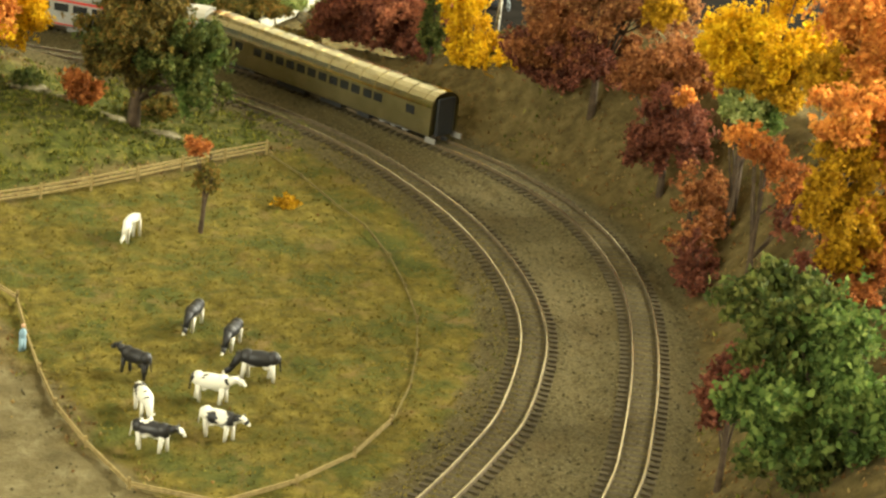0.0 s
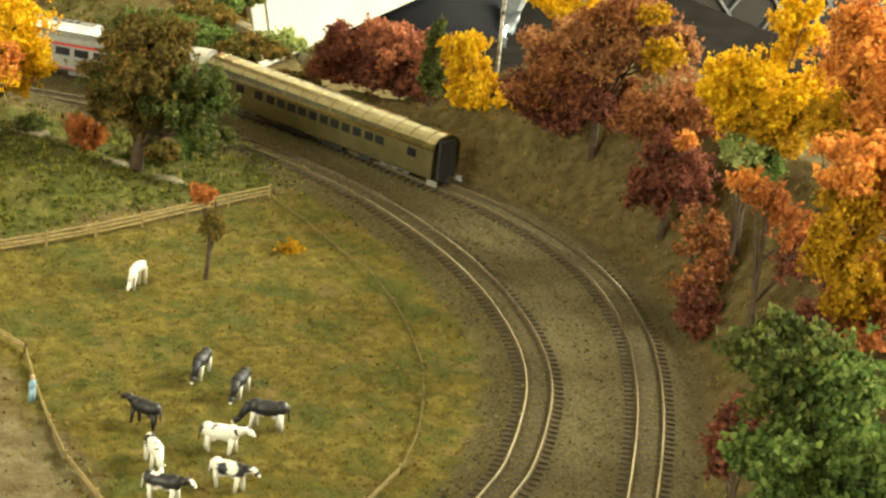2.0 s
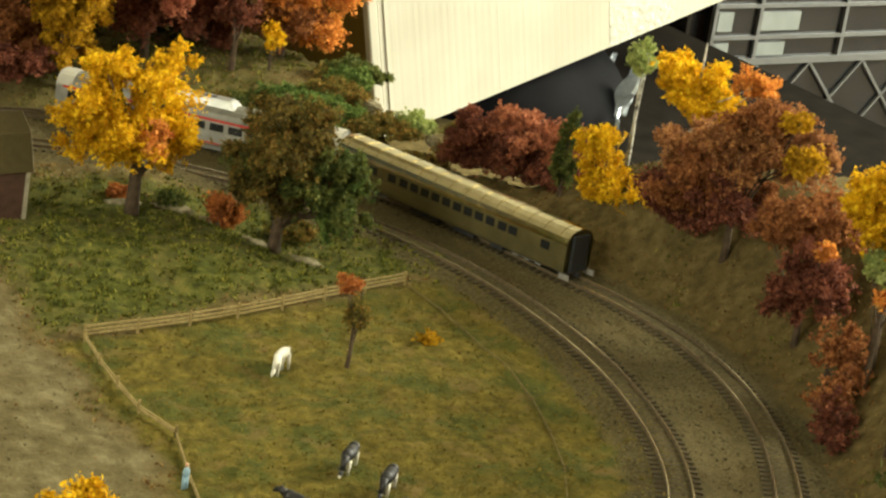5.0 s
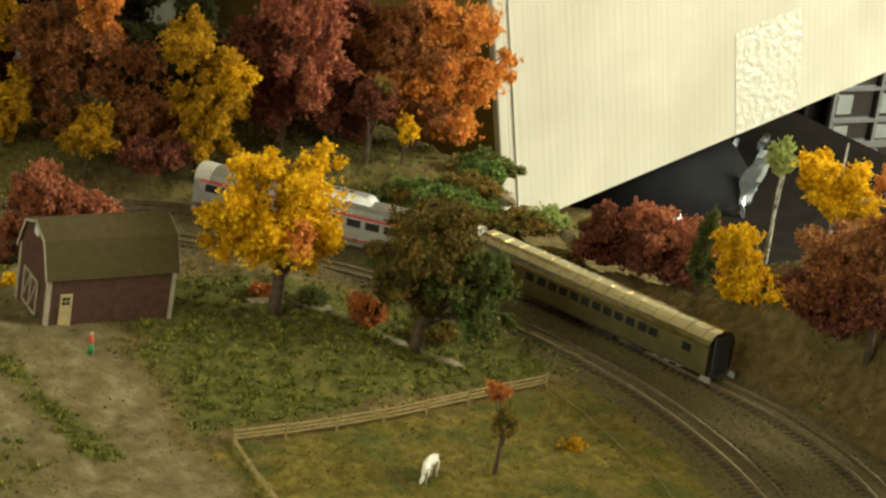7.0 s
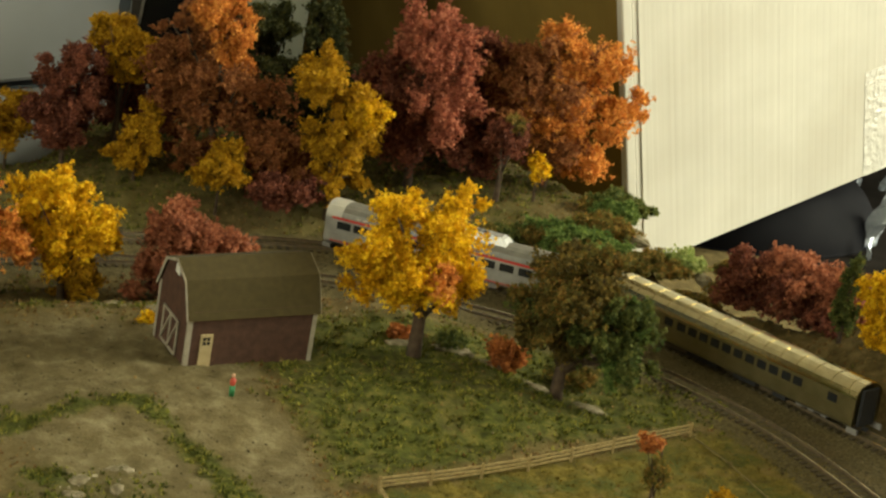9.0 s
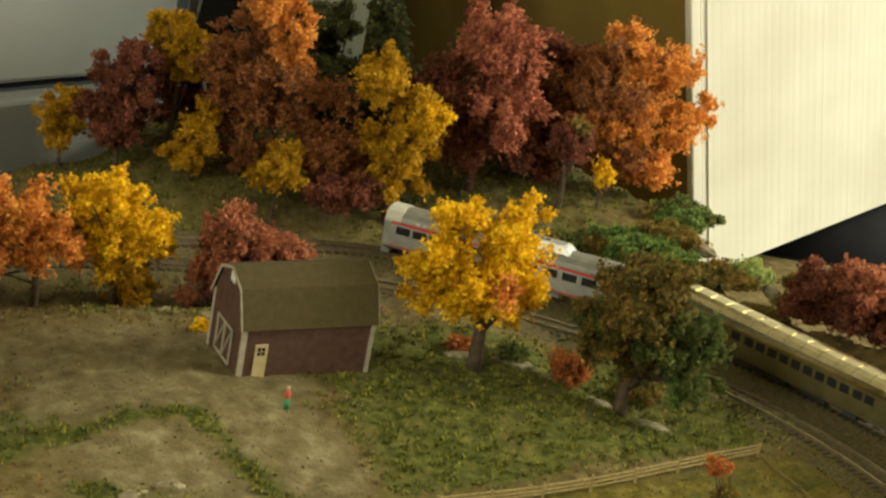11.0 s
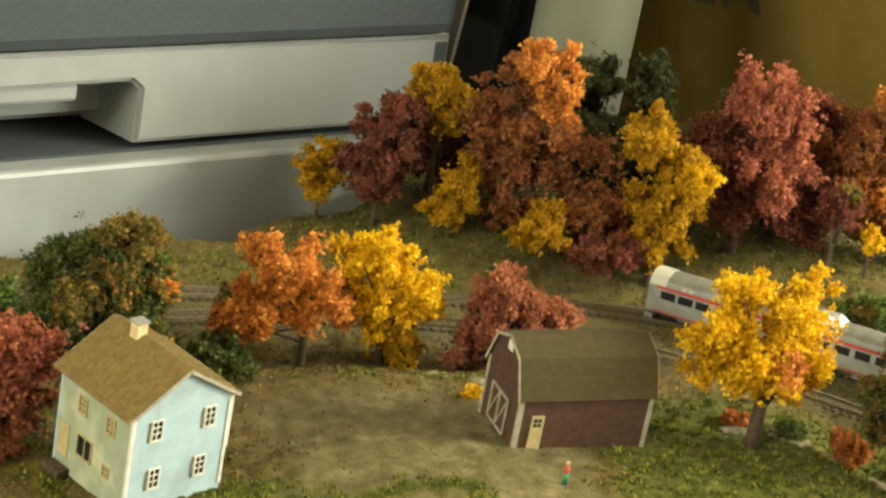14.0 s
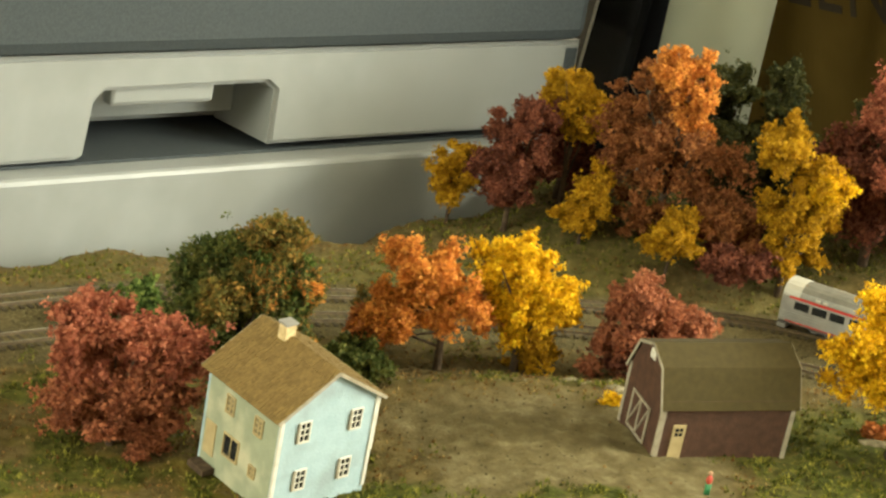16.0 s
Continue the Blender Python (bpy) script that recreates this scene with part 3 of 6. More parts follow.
def leaf_cloud(rng, lobes, count, size):
    """Many small bent leaves in tufts, the tufts in uneven clumps, over lobes (x, y, z, rx, ry, rz)."""
    lobes = np.array(lobes, float)
    vol = lobes[:, 3] * lobes[:, 4] + lobes[:, 3] * lobes[:, 5]
    centres = []
    for lobe, share in zip(lobes, vol / vol.sum()):
        m = max(60, int(count * share))
        nsub = max(14, int(44 * share ** 0.5))
        d = rng.normal(size=(nsub, 3))
        d /= np.linalg.norm(d, axis=1)[:, None]
        sub = d * rng.uniform(0.25, 0.95, (nsub, 1))
        rad = rng.uniform(0.14, 0.36, nsub)
        mm = max(12, m // 9)
        k = rng.randint(0, nsub, mm)
        e = rng.normal(size=(mm, 3))
        e /= np.linalg.norm(e, axis=1)[:, None]
        u = sub[k] + e * (rad[k] * rng.uniform(0.35, 1.15, mm) * (0.85 + 0.4 * np.sin(e[:, 0] * 7 + k) * np.sin(e[:, 1] * 6 + 2 * k)))[:, None]
        stray = rng.rand(mm) < 0.07
        u[stray] *= rng.uniform(1.05, 1.3, (stray.sum(), 1))
        q = np.repeat(lobe[:3] + u * lobe[3:6], 9, axis=0)
        centres.append(q + rng.normal(size=q.shape) * size * 1.0)
    p = np.vstack(centres)
    m = len(p)
    sc = size * rng.uniform(0.5, 1.35, (m, 1, 1)) * rng.uniform(0.6, 1.25, (m, 4, 1))
    q, _ = np.linalg.qr(rng.normal(size=(m, 3, 3)))
    v = np.einsum("mij,kj->mki", q, LEAF_V) * sc + p[:, None, :]
    f = (LEAF_F[None] + 4 * np.arange(m)[:, None, None]).reshape(-1, 3)
    return v.reshape(-1, 3), f


def fast_mesh(name, v, f, mat):
    me = bpy.data.meshes.new(name)
    k = f.shape[1]
    me.vertices.add(len(v))
    me.vertices.foreach_set("co", v.astype(np.float32).ravel())
    me.loops.add(f.size)
    me.loops.foreach_set("vertex_index", f.astype(np.int32).ravel())
    me.polygons.add(len(f))
    me.polygons.foreach_set("loop_start", np.arange(0, f.size, k, dtype=np.int32))
    me.update()
    me.validate()
    me.materials.append(mat)
    return me


tree_seed = [10]


def tree(kind, base, crowns, label, trunk=0.0016, trunk_top=None, density=1.0, size=0.00092, zref=None, grow=1.0, bark_mat=None, group="", category="tree", lean=(0, 0)):
    """A model tree. crowns: (palette, lobes); lobes (dx, dy, z above base, r across, r up)."""
    tree_seed[0] += 1
    rng = np.random.RandomState(tree_seed[0])
    x, y = base
    z = gh(x, y)
    top = empty(kind, pose(x, y, z), label, category, group)
    if zref is not None:
        crowns = [(p, [(l[0], l[1], l[2] + zref - z, *l[3:]) for l in ls]) for p, ls in crowns]
    crowns = [(p, [(l[0], l[1], l[2], l[3] * grow, l[4] * grow) for l in ls]) for p, ls in crowns]
    zmin = min(l[2] - l[4] for _, ls in crowns for l in ls)
    zmax = max(l[2] + l[4] for _, ls in crowns for l in ls)
    tt = trunk_top or (zmin + (zmax - zmin) * 0.62)
    pts = [(lean[0] * t + 0.0012 * math.sin(7 * t + tree_seed[0]) * t, lean[1] * t + 0.001 * math.cos(5 * t + tree_seed[0]) * t, -0.004 + (tt + 0.004) * t) for t in np.linspace(0, 1, 7)]
    v, f = tube(pts, [trunk * (1.35 - 0.9 * t) for t in np.linspace(0, 1, 7)])
    v, f = list(v), list(f)
    for _, ls in crowns:
        for l in ls:
            for _k in range(2):
                t0 = rng.uniform(0.35, 0.8)
                a = Vector(pts[min(6, int(t0 * 6))])
                e = Vector((l[0] + rng.uniform(-0.6, 0.6) * l[3], l[1] + rng.uniform(-0.6, 0.6) * l[3], l[2] + rng.uniform(-0.1, 0.5) * l[4]))
                mid = (a + e) / 2 + Vector((0, 0, -0.002))
                bv, bf = tube([a, mid, e], [trunk * 0.5, trunk * 0.33, trunk * 0.12], 5)
                o = len(v)
                v += list(bv)
                f += [tuple(o + i for i in q) for q in bf]
    mesh_ob("trunk", v, f, bark_mat or bark, top, "dark brown trunk and limbs" if not bark_mat else "pale whitish trunk and limbs", smooth=True)
    for palette, ls in crowns:
        area = sum(l[3] * l[3] + l[3] * l[4] for l in ls)
        cnt = int(np.clip(area / (size * size) * 13.0 * density, 300, 46000))
        cv, cf = leaf_cloud(rng, [(l[0], l[1], l[2], l[3], l[3] * 0.92, l[4]) for l in ls], cnt, size)
        cv[:, 2] = np.maximum(cv[:, 2], 0.0)
        ob = new("crown", fast_mesh("crown", cv, cf, leaf_mats[palette]))
        ob.parent = top
        tagged(ob, palette.replace("_", " ") + " clumpy foliage")
    return top


F = "trees of the model village"
W = "trees along the back edge"
R = "trees on the bank"
# the small high olive lobe paints the crown's lit top right
tree("maple_tree", (0.4085, 0.9032), [("bronze", [(0.001, 0, 0.046, 0.028, 0.024), (-0.010, 0, 0.036, 0.021, 0.015), (0.006, 0, 0.066, 0.018, 0.011)]),
     ("olive", [(0.0, 0, 0.050, 0.027, 0.020), (-0.012, 0.0, 0.038, 0.017, 0.013), (0.012, -0.004, 0.066, 0.014, 0.009)]),
     ("dark_green", [(0.024, -0.012, 0.030, 0.017, 0.018), (0.018, -0.018, 0.048, 0.013, 0.009), (0.0, 0.0, 0.038, 0.025, 0.016)]), ("green", [(0.028, -0.012, 0.040, 0.010, 0.012), (0.022, -0.014, 0.020, 0.009, 0.010)])],
     "dark olive and bronze broadleaf tree at the grassy slope", 0.0026, 0.045, 0.8, group=F)
tree("maple_tree", (0.3485, 0.9334), [("yellow", [(-0.007, 0, 0.053, 0.028, 0.022), (0.008, 0.0, 0.070, 0.015, 0.011), (-0.012, 0, 0.069, 0.014, 0.011), (0.011, -0.006, 0.040, 0.017, 0.014), (-0.022, 0.0, 0.038, 0.015, 0.013)]),
     ("orange", [(-0.002, -0.02, 0.042, 0.009, 0.008)])], "golden yellow broadleaf tree beside the barn", 0.0028, 0.060, 0.72, group=F, grow=1.10)
tree("sapling", (0.3808, 0.7713), [("rust", [(-0.003, 0, 0.037, 0.0055, 0.0038)]), ("olive", [(0.001, 0, 0.024, 0.0055, 0.009)])],
     "thin sapling with a rust-red top in the pasture", 0.0009, 0.033, 0.6, 0.0009, group=F, lean=(0.002, 0))
tree("maple_tree", (0.176, 1.038), [("orange", [(-0.012, 0, 0.050, 0.019, 0.016), (0.006, 0, 0.032, 0.017, 0.015), (-0.014, -0.004, 0.030, 0.017, 0.016), (-0.030, 0, 0.024, 0.013, 0.014)]),
     ("rust", [(-0.032, 0, 0.018, 0.012, 0.010)])], "bright orange broadleaf tree before the track", 0.0016, 0.04, group=F, grow=1.13)
# the darker gold lobe at the foot paints the shaded lower crown
tree("maple_tree", (0.214, 1.043), [("yellow", [(-0.010, 0, 0.050, 0.017, 0.014), (0.004, -0.004, 0.040, 0.018, 0.015), (0.012, 0, 0.030, 0.013, 0.013), (-0.006, -0.004, 0.028, 0.015, 0.012)]),
     ("gold", [(0.006, 0, 0.011, 0.014, 0.012)])], "yellow broadleaf tree before the track, lower leaves darkened for shade", 0.0016, 0.04, group=F, grow=1.13)
tree("maple_bush", (0.274, 1.034), [("red", [(-0.012, 0, 0.036, 0.015, 0.014), (0.006, 0, 0.030, 0.019, 0.015), (0.020, 0, 0.022, 0.014, 0.011), (-0.016, 0, 0.016, 0.015, 0.015)]),
     ("maroon", [(-0.004, 0, 0.012, 0.020, 0.011)]), ("pale_green", [(0.024, -0.012, 0.018, 0.005, 0.006)])], "dark red bushy tree behind the barn", 0.0014, 0.028, group=F, grow=1.13, category="bush")
tree("maple_tree", (0.072, 0.990), [("dark_green", [(0.0, 0, 0.044, 0.030, 0.028), (-0.012, 0, 0.024, 0.022, 0.020)]), ("olive", [(0.010, -0.006, 0.072, 0.019, 0.014), (-0.010, -0.016, 0.050, 0.016, 0.014)]),
     ("turning", [(0.020, -0.012, 0.054, 0.011, 0.012), (0.022, -0.012, 0.034, 0.009, 0.011), (0.006, -0.018, 0.058, 0.010, 0.010)]), ("orange", [(0.024, -0.018, 0.058, 0.004, 0.004), (0.029, -0.014, 0.022, 0.003, 0.003)]), ("green", [(0.014, -0.006, 0.06, 0.016, 0.014)])],
     "dark green tree with orange patches behind the house", 0.0018, 0.05, group=F)
tree("maple_bush", (0.018, 0.945), [("pink", [(-0.008, 0, 0.046, 0.018, 0.013), (0.016, 0, 0.040, 0.018, 0.016), (-0.016, 0, 0.026, 0.015, 0.016)]),
     ("red", [(0.002, 0, 0.018, 0.026, 0.018), (0.010, 0, 0.008, 0.018, 0.010)])], "rose-red bushy tree beside the house", 0.0014, 0.03, group=F, grow=1.13, category="bush")
for (x, y, r, hgt, pal) in ((0.132, 1.022, 0.017, 0.020, "dark_green"), (0.150, 1.066, 0.009, 0.028, "olive"), (0.046, 1.066, 0.011, 0.026, "green"), (0.03, 1.075, 0.008, 0.016, "dark_green"),
                            (0.115, 1.035, 0.010, 0.012, "dark_green"), (0.236, 0.980, 0.004, 0.005, "yellow"), (0.425, 0.922, 0.012, 0.012, "olive"), (0.391, 0.926, 0.010, 0.018, "rust"),
                            (0.372, 0.944, 0.007, 0.006, "dark_green"), (0.4308, 0.7924, 0.0048, 0.0036, "gold"), (0.352, 0.957, 0.006, 0.006, "rust")):
    tree("shrub", (x, y), [(pal, [(0, 0, hgt * 0.45, r, hgt * 0.55), (r * 0.5, 0, hgt * 0.3, r * 0.6, hgt * 0.35)])], "small %s scenery bush on the ground" % pal.replace("_", " "), 0.0006, hgt * 0.4, group="small bushes", category="bush", size=0.001)

tree("maple_tree", (0.2004, 0.608), [("yellow", [(0, 0, 0.028, 0.013, 0.014), (0.006, 0, 0.036, 0.008, 0.008)])], "yellow tree beside the lane", 0.0012, group=F)
# back edge of the layout
tree("low_bush", (0.232, 1.228), [("gold", [(0, 0, 0.012, 0.014, 0.012), (0.004, 0, 0.024, 0.010, 0.008)])], "small gold bush before the printer", 0.0008, group=W, grow=1.25, zref=0.022, category="bush")
tree("maple_tree", (0.258, 1.210), [("maroon", [(0, 0, 0.028, 0.018, 0.018), (0.003, 0, 0.052, 0.015, 0.014), (-0.006, 0, 0.014, 0.016, 0.012)])], "dark maroon tree before the printer", 0.0014, group=W, grow=1.25, zref=0.022)
tree("maple_tree", (0.292, 1.224), [("gold", [(-0.006, 0, 0.066, 0.014, 0.011), (0.010, 0, 0.054, 0.015, 0.010), (0.0, 0, 0.046, 0.010, 0.007)])], "gold tree among the dark red trees", 0.0014, 0.06, group=W, grow=1.25, zref=0.022)
tree("maple_tree", (0.338, 1.196), [("russet", [(-0.004, 0, 0.056, 0.030, 0.024), (0.008, 0, 0.036, 0.026, 0.020), (-0.016, 0, 0.040, 0.020, 0.022), (-0.020, 0, 0.08, 0.016, 0.014), (-0.016, 0, 0.012, 0.014, 0.012)]),
     ("orange", [(-0.008, -0.01, 0.090, 0.015, 0.012), (0.000, -0.018, 0.072, 0.010, 0.012)])], "tall rust-brown tree with an orange top", 0.002, 0.08, group=W, grow=1.25, zref=0.022)
tree("low_bush", (0.294, 1.192), [("gold", [(0, 0, 0.014, 0.010, 0.012), (0.005, 0, 0.024, 0.008, 0.010), (-0.008, 0, 0.008, 0.009, 0.006)])], "small gold bush at the trees' feet", 0.0008, group=W, grow=1.25, zref=0.022, category="bush")
tree("low_bush", (0.331, 1.160), [("gold", [(0, 0, 0.008, 0.013, 0.008), (0.002, 0, 0.017, 0.008, 0.008)])], "small gold bush by the track", 0.0008, group=W, grow=1.25, zref=0.022, category="bush")
tree("low_bush", (0.362, 1.172), [("russet", [(0, 0, 0.016, 0.017, 0.012), (0.012, 0, 0.008, 0.014, 0.008)]), ("maroon", [(0.002, -0.022, 0.002, 0.018, 0.009)])], "low rust and maroon bush by the track", 0.0008, group=W, grow=1.25, zref=0.022, category="bush")
# shade is put into this tree's very dark leaf colour
tree("maple_tree", (0.370, 1.222), [("shade_green", [(0, 0, 0.05, 0.022, 0.03), (0.006, 0, 0.074, 0.018, 0.014), (0.012, 0, 0.03, 0.02, 0.02)])], "green tree at the back, leaves darkened for shade", 0.0016, group=W, grow=1.25, zref=0.022)
tree("maple_tree", (0.392, 1.152), [("gold", [(-0.006, 0, 0.062, 0.018, 0.014), (0.010, -0.006, 0.044, 0.016, 0.013), (0.002, 0, 0.024, 0.018, 0.014), (0.004, 0, 0.008, 0.014, 0.010)]),
     ("yellow", [(0.012, -0.012, 0.046, 0.010, 0.008)])], "tall golden tree in two tiers", 0.0016, 0.055, group=W, grow=1.25, zref=0.022)
# pink lobes paint the lit top and front of the maroon crown
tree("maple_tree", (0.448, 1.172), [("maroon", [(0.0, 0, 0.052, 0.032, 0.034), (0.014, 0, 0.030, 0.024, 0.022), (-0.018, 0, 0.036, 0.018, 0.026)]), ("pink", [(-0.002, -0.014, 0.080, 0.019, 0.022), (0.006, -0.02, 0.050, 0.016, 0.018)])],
     "tall dark maroon tree, lit leaves coloured rosy", 0.0022, 0.08, 1.0, group=W, grow=1.25, zref=0.022)
tree("maple_tree", (0.534, 1.172), [("russet", [(-0.006, 0, 0.050, 0.034, 0.030), (-0.020, 0, 0.064, 0.020, 0.020)]), ("orange", [(0.014, -0.004, 0.052, 0.030, 0.028), (0.004, 0, 0.078, 0.020, 0.014), (0.044, -0.006, 0.046, 0.016, 0.011), (0.014, 0, 0.022, 0.024, 0.014)])],
     "spreading orange tree at the layout's corner", 0.0022, 0.07, 1.0, group=W, grow=1.25, zref=0.022)
tree("maple_tree", (0.490, 1.143), [("maroon", [(0, 0, 0.038, 0.016, 0.012)]), ("olive", [(0.002, -0.006, 0.046, 0.008, 0.006)])], "small red tree on a bare dark trunk", 0.0016, 0.035, group=W)
for (x, y, r, hgt, pal) in ((0.556, 1.045, 0.010, 0.010, "pale_green"), (0.548, 1.11, 0.014, 0.012, "green"), (0.575, 1.03, 0.009, 0.009, "olive")):
    tree("low_bush", (x, y), [(pal, [(0, 0, hgt * 0.35, r, hgt * 0.6), (0.004, -0.004, hgt * 0.2, r * 0.8, hgt * 0.5)])], "low %s bush at the layout's edge" % pal.replace("_", " "), 0.0006, hgt * 0.4, group="small bushes", category="bush")
tree("low_bush", (0.512, 1.140), [("yellow", [(0, 0, 0.020, 0.007, 0.008)])], "small yellow bush under the orange tree", 0.0008, group=W, category="bush")
for (x, y, r, hgt, pal) in ((0.556, 1.125, 0.013, 0.014, "dark_green"), (0.505, 1.085, 0.016, 0.018, "green"), (0.520, 1.060, 0.013, 0.014, "green"), (0.536, 1.045, 0.013, 0.014, "olive"), (0.543, 1.010, 0.009, 0.010, "olive"), (0.48, 1.10, 0.012, 0.01, "dark_green"), (0.53, 1.09, 0.012, 0.014, "olive")):
    tree("low_bush", (x, y), [(pal, [(0, 0, hgt * 0.30, r * 1.35, hgt * 0.5), (r * 0.9, -r * 0.5, hgt * 0.22, r * 0.8, hgt * 0.4)]), ("olive", [(-r * 0.6, r * 0.4, hgt * 0.2, r, hgt * 0.36)])], "low %s bush on the embankment" % pal.replace("_", " "), 0.0006, hgt * 0.4, group="small bushes", category="bush")

# filler trees added for dark gaps; the green ones carry painted shade
for (x, y, pal, top_z, r) in ((0.412, 1.222, "shade_green", 0.105, 0.024), (0.300, 1.252, "maroon", 0.075, 0.022), (0.476, 1.222, "shade_green", 0.095, 0.026), (0.372, 1.205, "shade_green", 0.075, 0.022), (0.50, 1.20, "maroon", 0.10, 0.026)):
    tree("filler_tree", (x, y), [(pal, [(0, 0, top_z * 0.62, r, top_z * 0.30), (0.006, 0, top_z * 0.35, r * 1.1, top_z * 0.28), (-0.004, 0, top_z * 0.86, r * 0.7, top_z * 0.16)])],
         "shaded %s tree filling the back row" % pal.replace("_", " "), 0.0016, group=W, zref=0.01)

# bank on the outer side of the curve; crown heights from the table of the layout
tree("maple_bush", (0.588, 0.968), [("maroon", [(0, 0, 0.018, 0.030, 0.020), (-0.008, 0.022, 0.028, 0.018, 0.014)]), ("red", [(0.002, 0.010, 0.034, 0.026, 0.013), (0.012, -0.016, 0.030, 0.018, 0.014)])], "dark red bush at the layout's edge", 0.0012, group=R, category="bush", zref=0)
tree("maple_bush", (0.572, 1.000), [("maroon", [(0, 0, 0.016, 0.022, 0.016), (0.004, 0.010, 0.026, 0.016, 0.012)]), ("olive", [(-0.008, 0.012, 0.012, 0.012, 0.008)])], "dull maroon bush over the layout's edge", 0.001, group=R, category="bush", zref=0)
tree("cedar_tree", (0.580, 0.930), [("dark_green", [(0, 0, 0.034, 0.0075, 0.014), (0, 0, 0.050, 0.006, 0.012)])], "narrow dark green cedar", 0.001, group=R, zref=0)
tree("low_bush", (0.588, 0.905), [("yellow", [(-0.002, 0.010, 0.050, 0.014, 0.012), (0.002, 0.0, 0.034, 0.016, 0.013), (0.008, -0.024, 0.024, 0.013, 0.011)])], "bright yellow bush beside the cedar", 0.001, group=R, category="bush", zref=0)
tree("birch_tree", (0.617, 0.928), [("pale_green", [(0, 0, 0.089, 0.009, 0.010)])], "pale green birch with a white trunk", 0.0010, 0.06, bark_mat=birch, group=R, zref=0)
tree("birch_tree", (0.630, 0.897), [("yellow", [(-0.003, 0, 0.086, 0.022, 0.016), (0.002, -0.014, 0.078, 0.016, 0.011)]), ("orange", [(0.010, -0.032, 0.094, 0.013, 0.007)])], "yellow birch with white forked trunk", 0.0010, 0.06, bark_mat=birch, group=R, zref=0)
# gold lobes paint the sunlit flecks on the crown's right edge
tree("maple_tree", (0.600, 0.815), [("brick", [(0, -0.012, 0.084, 0.034, 0.021), (-0.004, 0.034, 0.066, 0.026, 0.016), (0.0, -0.034, 0.088, 0.022, 0.016)]), ("russet", [(-0.004, -0.018, 0.099, 0.022, 0.010), (-0.006, 0.012, 0.058, 0.032, 0.016)]), ("maroon", [(-0.010, 0.030, 0.044, 0.026, 0.014), (-0.010, -0.012, 0.056, 0.022, 0.012)]), ("gold", [(-0.006, -0.052, 0.088, 0.010, 0.008), (-0.004, -0.040, 0.103, 0.008, 0.005)])], "broad brick-red tree on the bank, sunlit edge coloured gold", 0.0016, group=R, zref=0)
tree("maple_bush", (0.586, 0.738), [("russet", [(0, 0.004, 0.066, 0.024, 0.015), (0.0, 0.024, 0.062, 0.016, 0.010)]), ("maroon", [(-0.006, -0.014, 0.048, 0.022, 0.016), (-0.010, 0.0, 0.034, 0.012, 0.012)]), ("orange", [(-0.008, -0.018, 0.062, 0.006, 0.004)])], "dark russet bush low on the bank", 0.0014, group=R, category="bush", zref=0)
tree("maple_tree", (0.582, 0.684), [("yellow", [(0, 0, 0.100, 0.027, 0.022), (0.006, -0.012, 0.126, 0.015, 0.012), (-0.004, 0.010, 0.090, 0.018, 0.014), (0.006, -0.02, 0.098, 0.018, 0.018)]), ("gold", [(0.002, -0.010, 0.082, 0.020, 0.010)])], "bright yellow tree on top of the bank", 0.0018, group=R, zref=0)
tree("low_bush", (0.574, 0.676), [("pale_green", [(0, 0, 0.072, 0.014, 0.007)]), ("green", [(0.004, -0.006, 0.068, 0.009, 0.010)])], "pale green bush under the yellow tree", 0.001, group=R, category="bush", zref=0)
tree("maple_tree", (0.578, 0.620), [("orange", [(0, 0, 0.126, 0.026, 0.024), (0.01, -0.02, 0.118, 0.026, 0.024)]), ("gold", [(-0.004, 0, 0.100, 0.020, 0.014)])], "sunlit orange tree on top of the bank", 0.0018, group=R, zref=0)
tree("maple_tree", (0.510, 0.543), [("orange", [(0, 0, 0.114, 0.022, 0.014), (0.016, -0.012, 0.106, 0.020, 0.016), (0.010, -0.014, 0.082, 0.016, 0.018)]), ("gold", [(-0.008, -0.008, 0.092, 0.016, 0.020), (-0.004, -0.014, 0.076, 0.014, 0.016)]), ("rust", [(0.006, -0.008, 0.062, 0.018, 0.012)])], "orange and gold tree on the bank", 0.0018, group=R, zref=0)
tree("maple_bush", (0.546, 0.626), [("rust", [(0, 0, 0.070, 0.015, 0.008), (0.008, -0.010, 0.060, 0.012, 0.008)]), ("maroon", [(0.008, -0.008, 0.046, 0.009, 0.010)]), ("orange", [(-0.006, 0.008, 0.076, 0.010, 0.005)])], "rust-coloured bush on the bank", 0.0012, density=0.28, group=R, category="bush", zref=0)
tree("maple_bush", (0.570, 0.696), [("russet", [(0, -0.004, 0.030, 0.015, 0.014), (0.0, -0.016, 0.022, 0.012, 0.011)])], "rust-coloured bush low on the bank", 0.001, density=0.28, group=R, category="bush", zref=0)
tree("maple_bush", (0.551, 0.662), [("maroon", [(0, 0, 0.012, 0.013, 0.013), (-0.008, -0.010, 0.006, 0.010, 0.008)]), ("russet", [(0.004, 0.012, 0.018, 0.011, 0.008)])], "deep red bush beside the track", 0.001, density=0.28, group=R, category="bush", zref=0)
tree("low_bush", (0.504, 0.540), [("maroon", [(0, 0, 0.058, 0.013, 0.010)])], "deep red bush under the gold tree", 0.001, group=R, category="bush", zref=0)
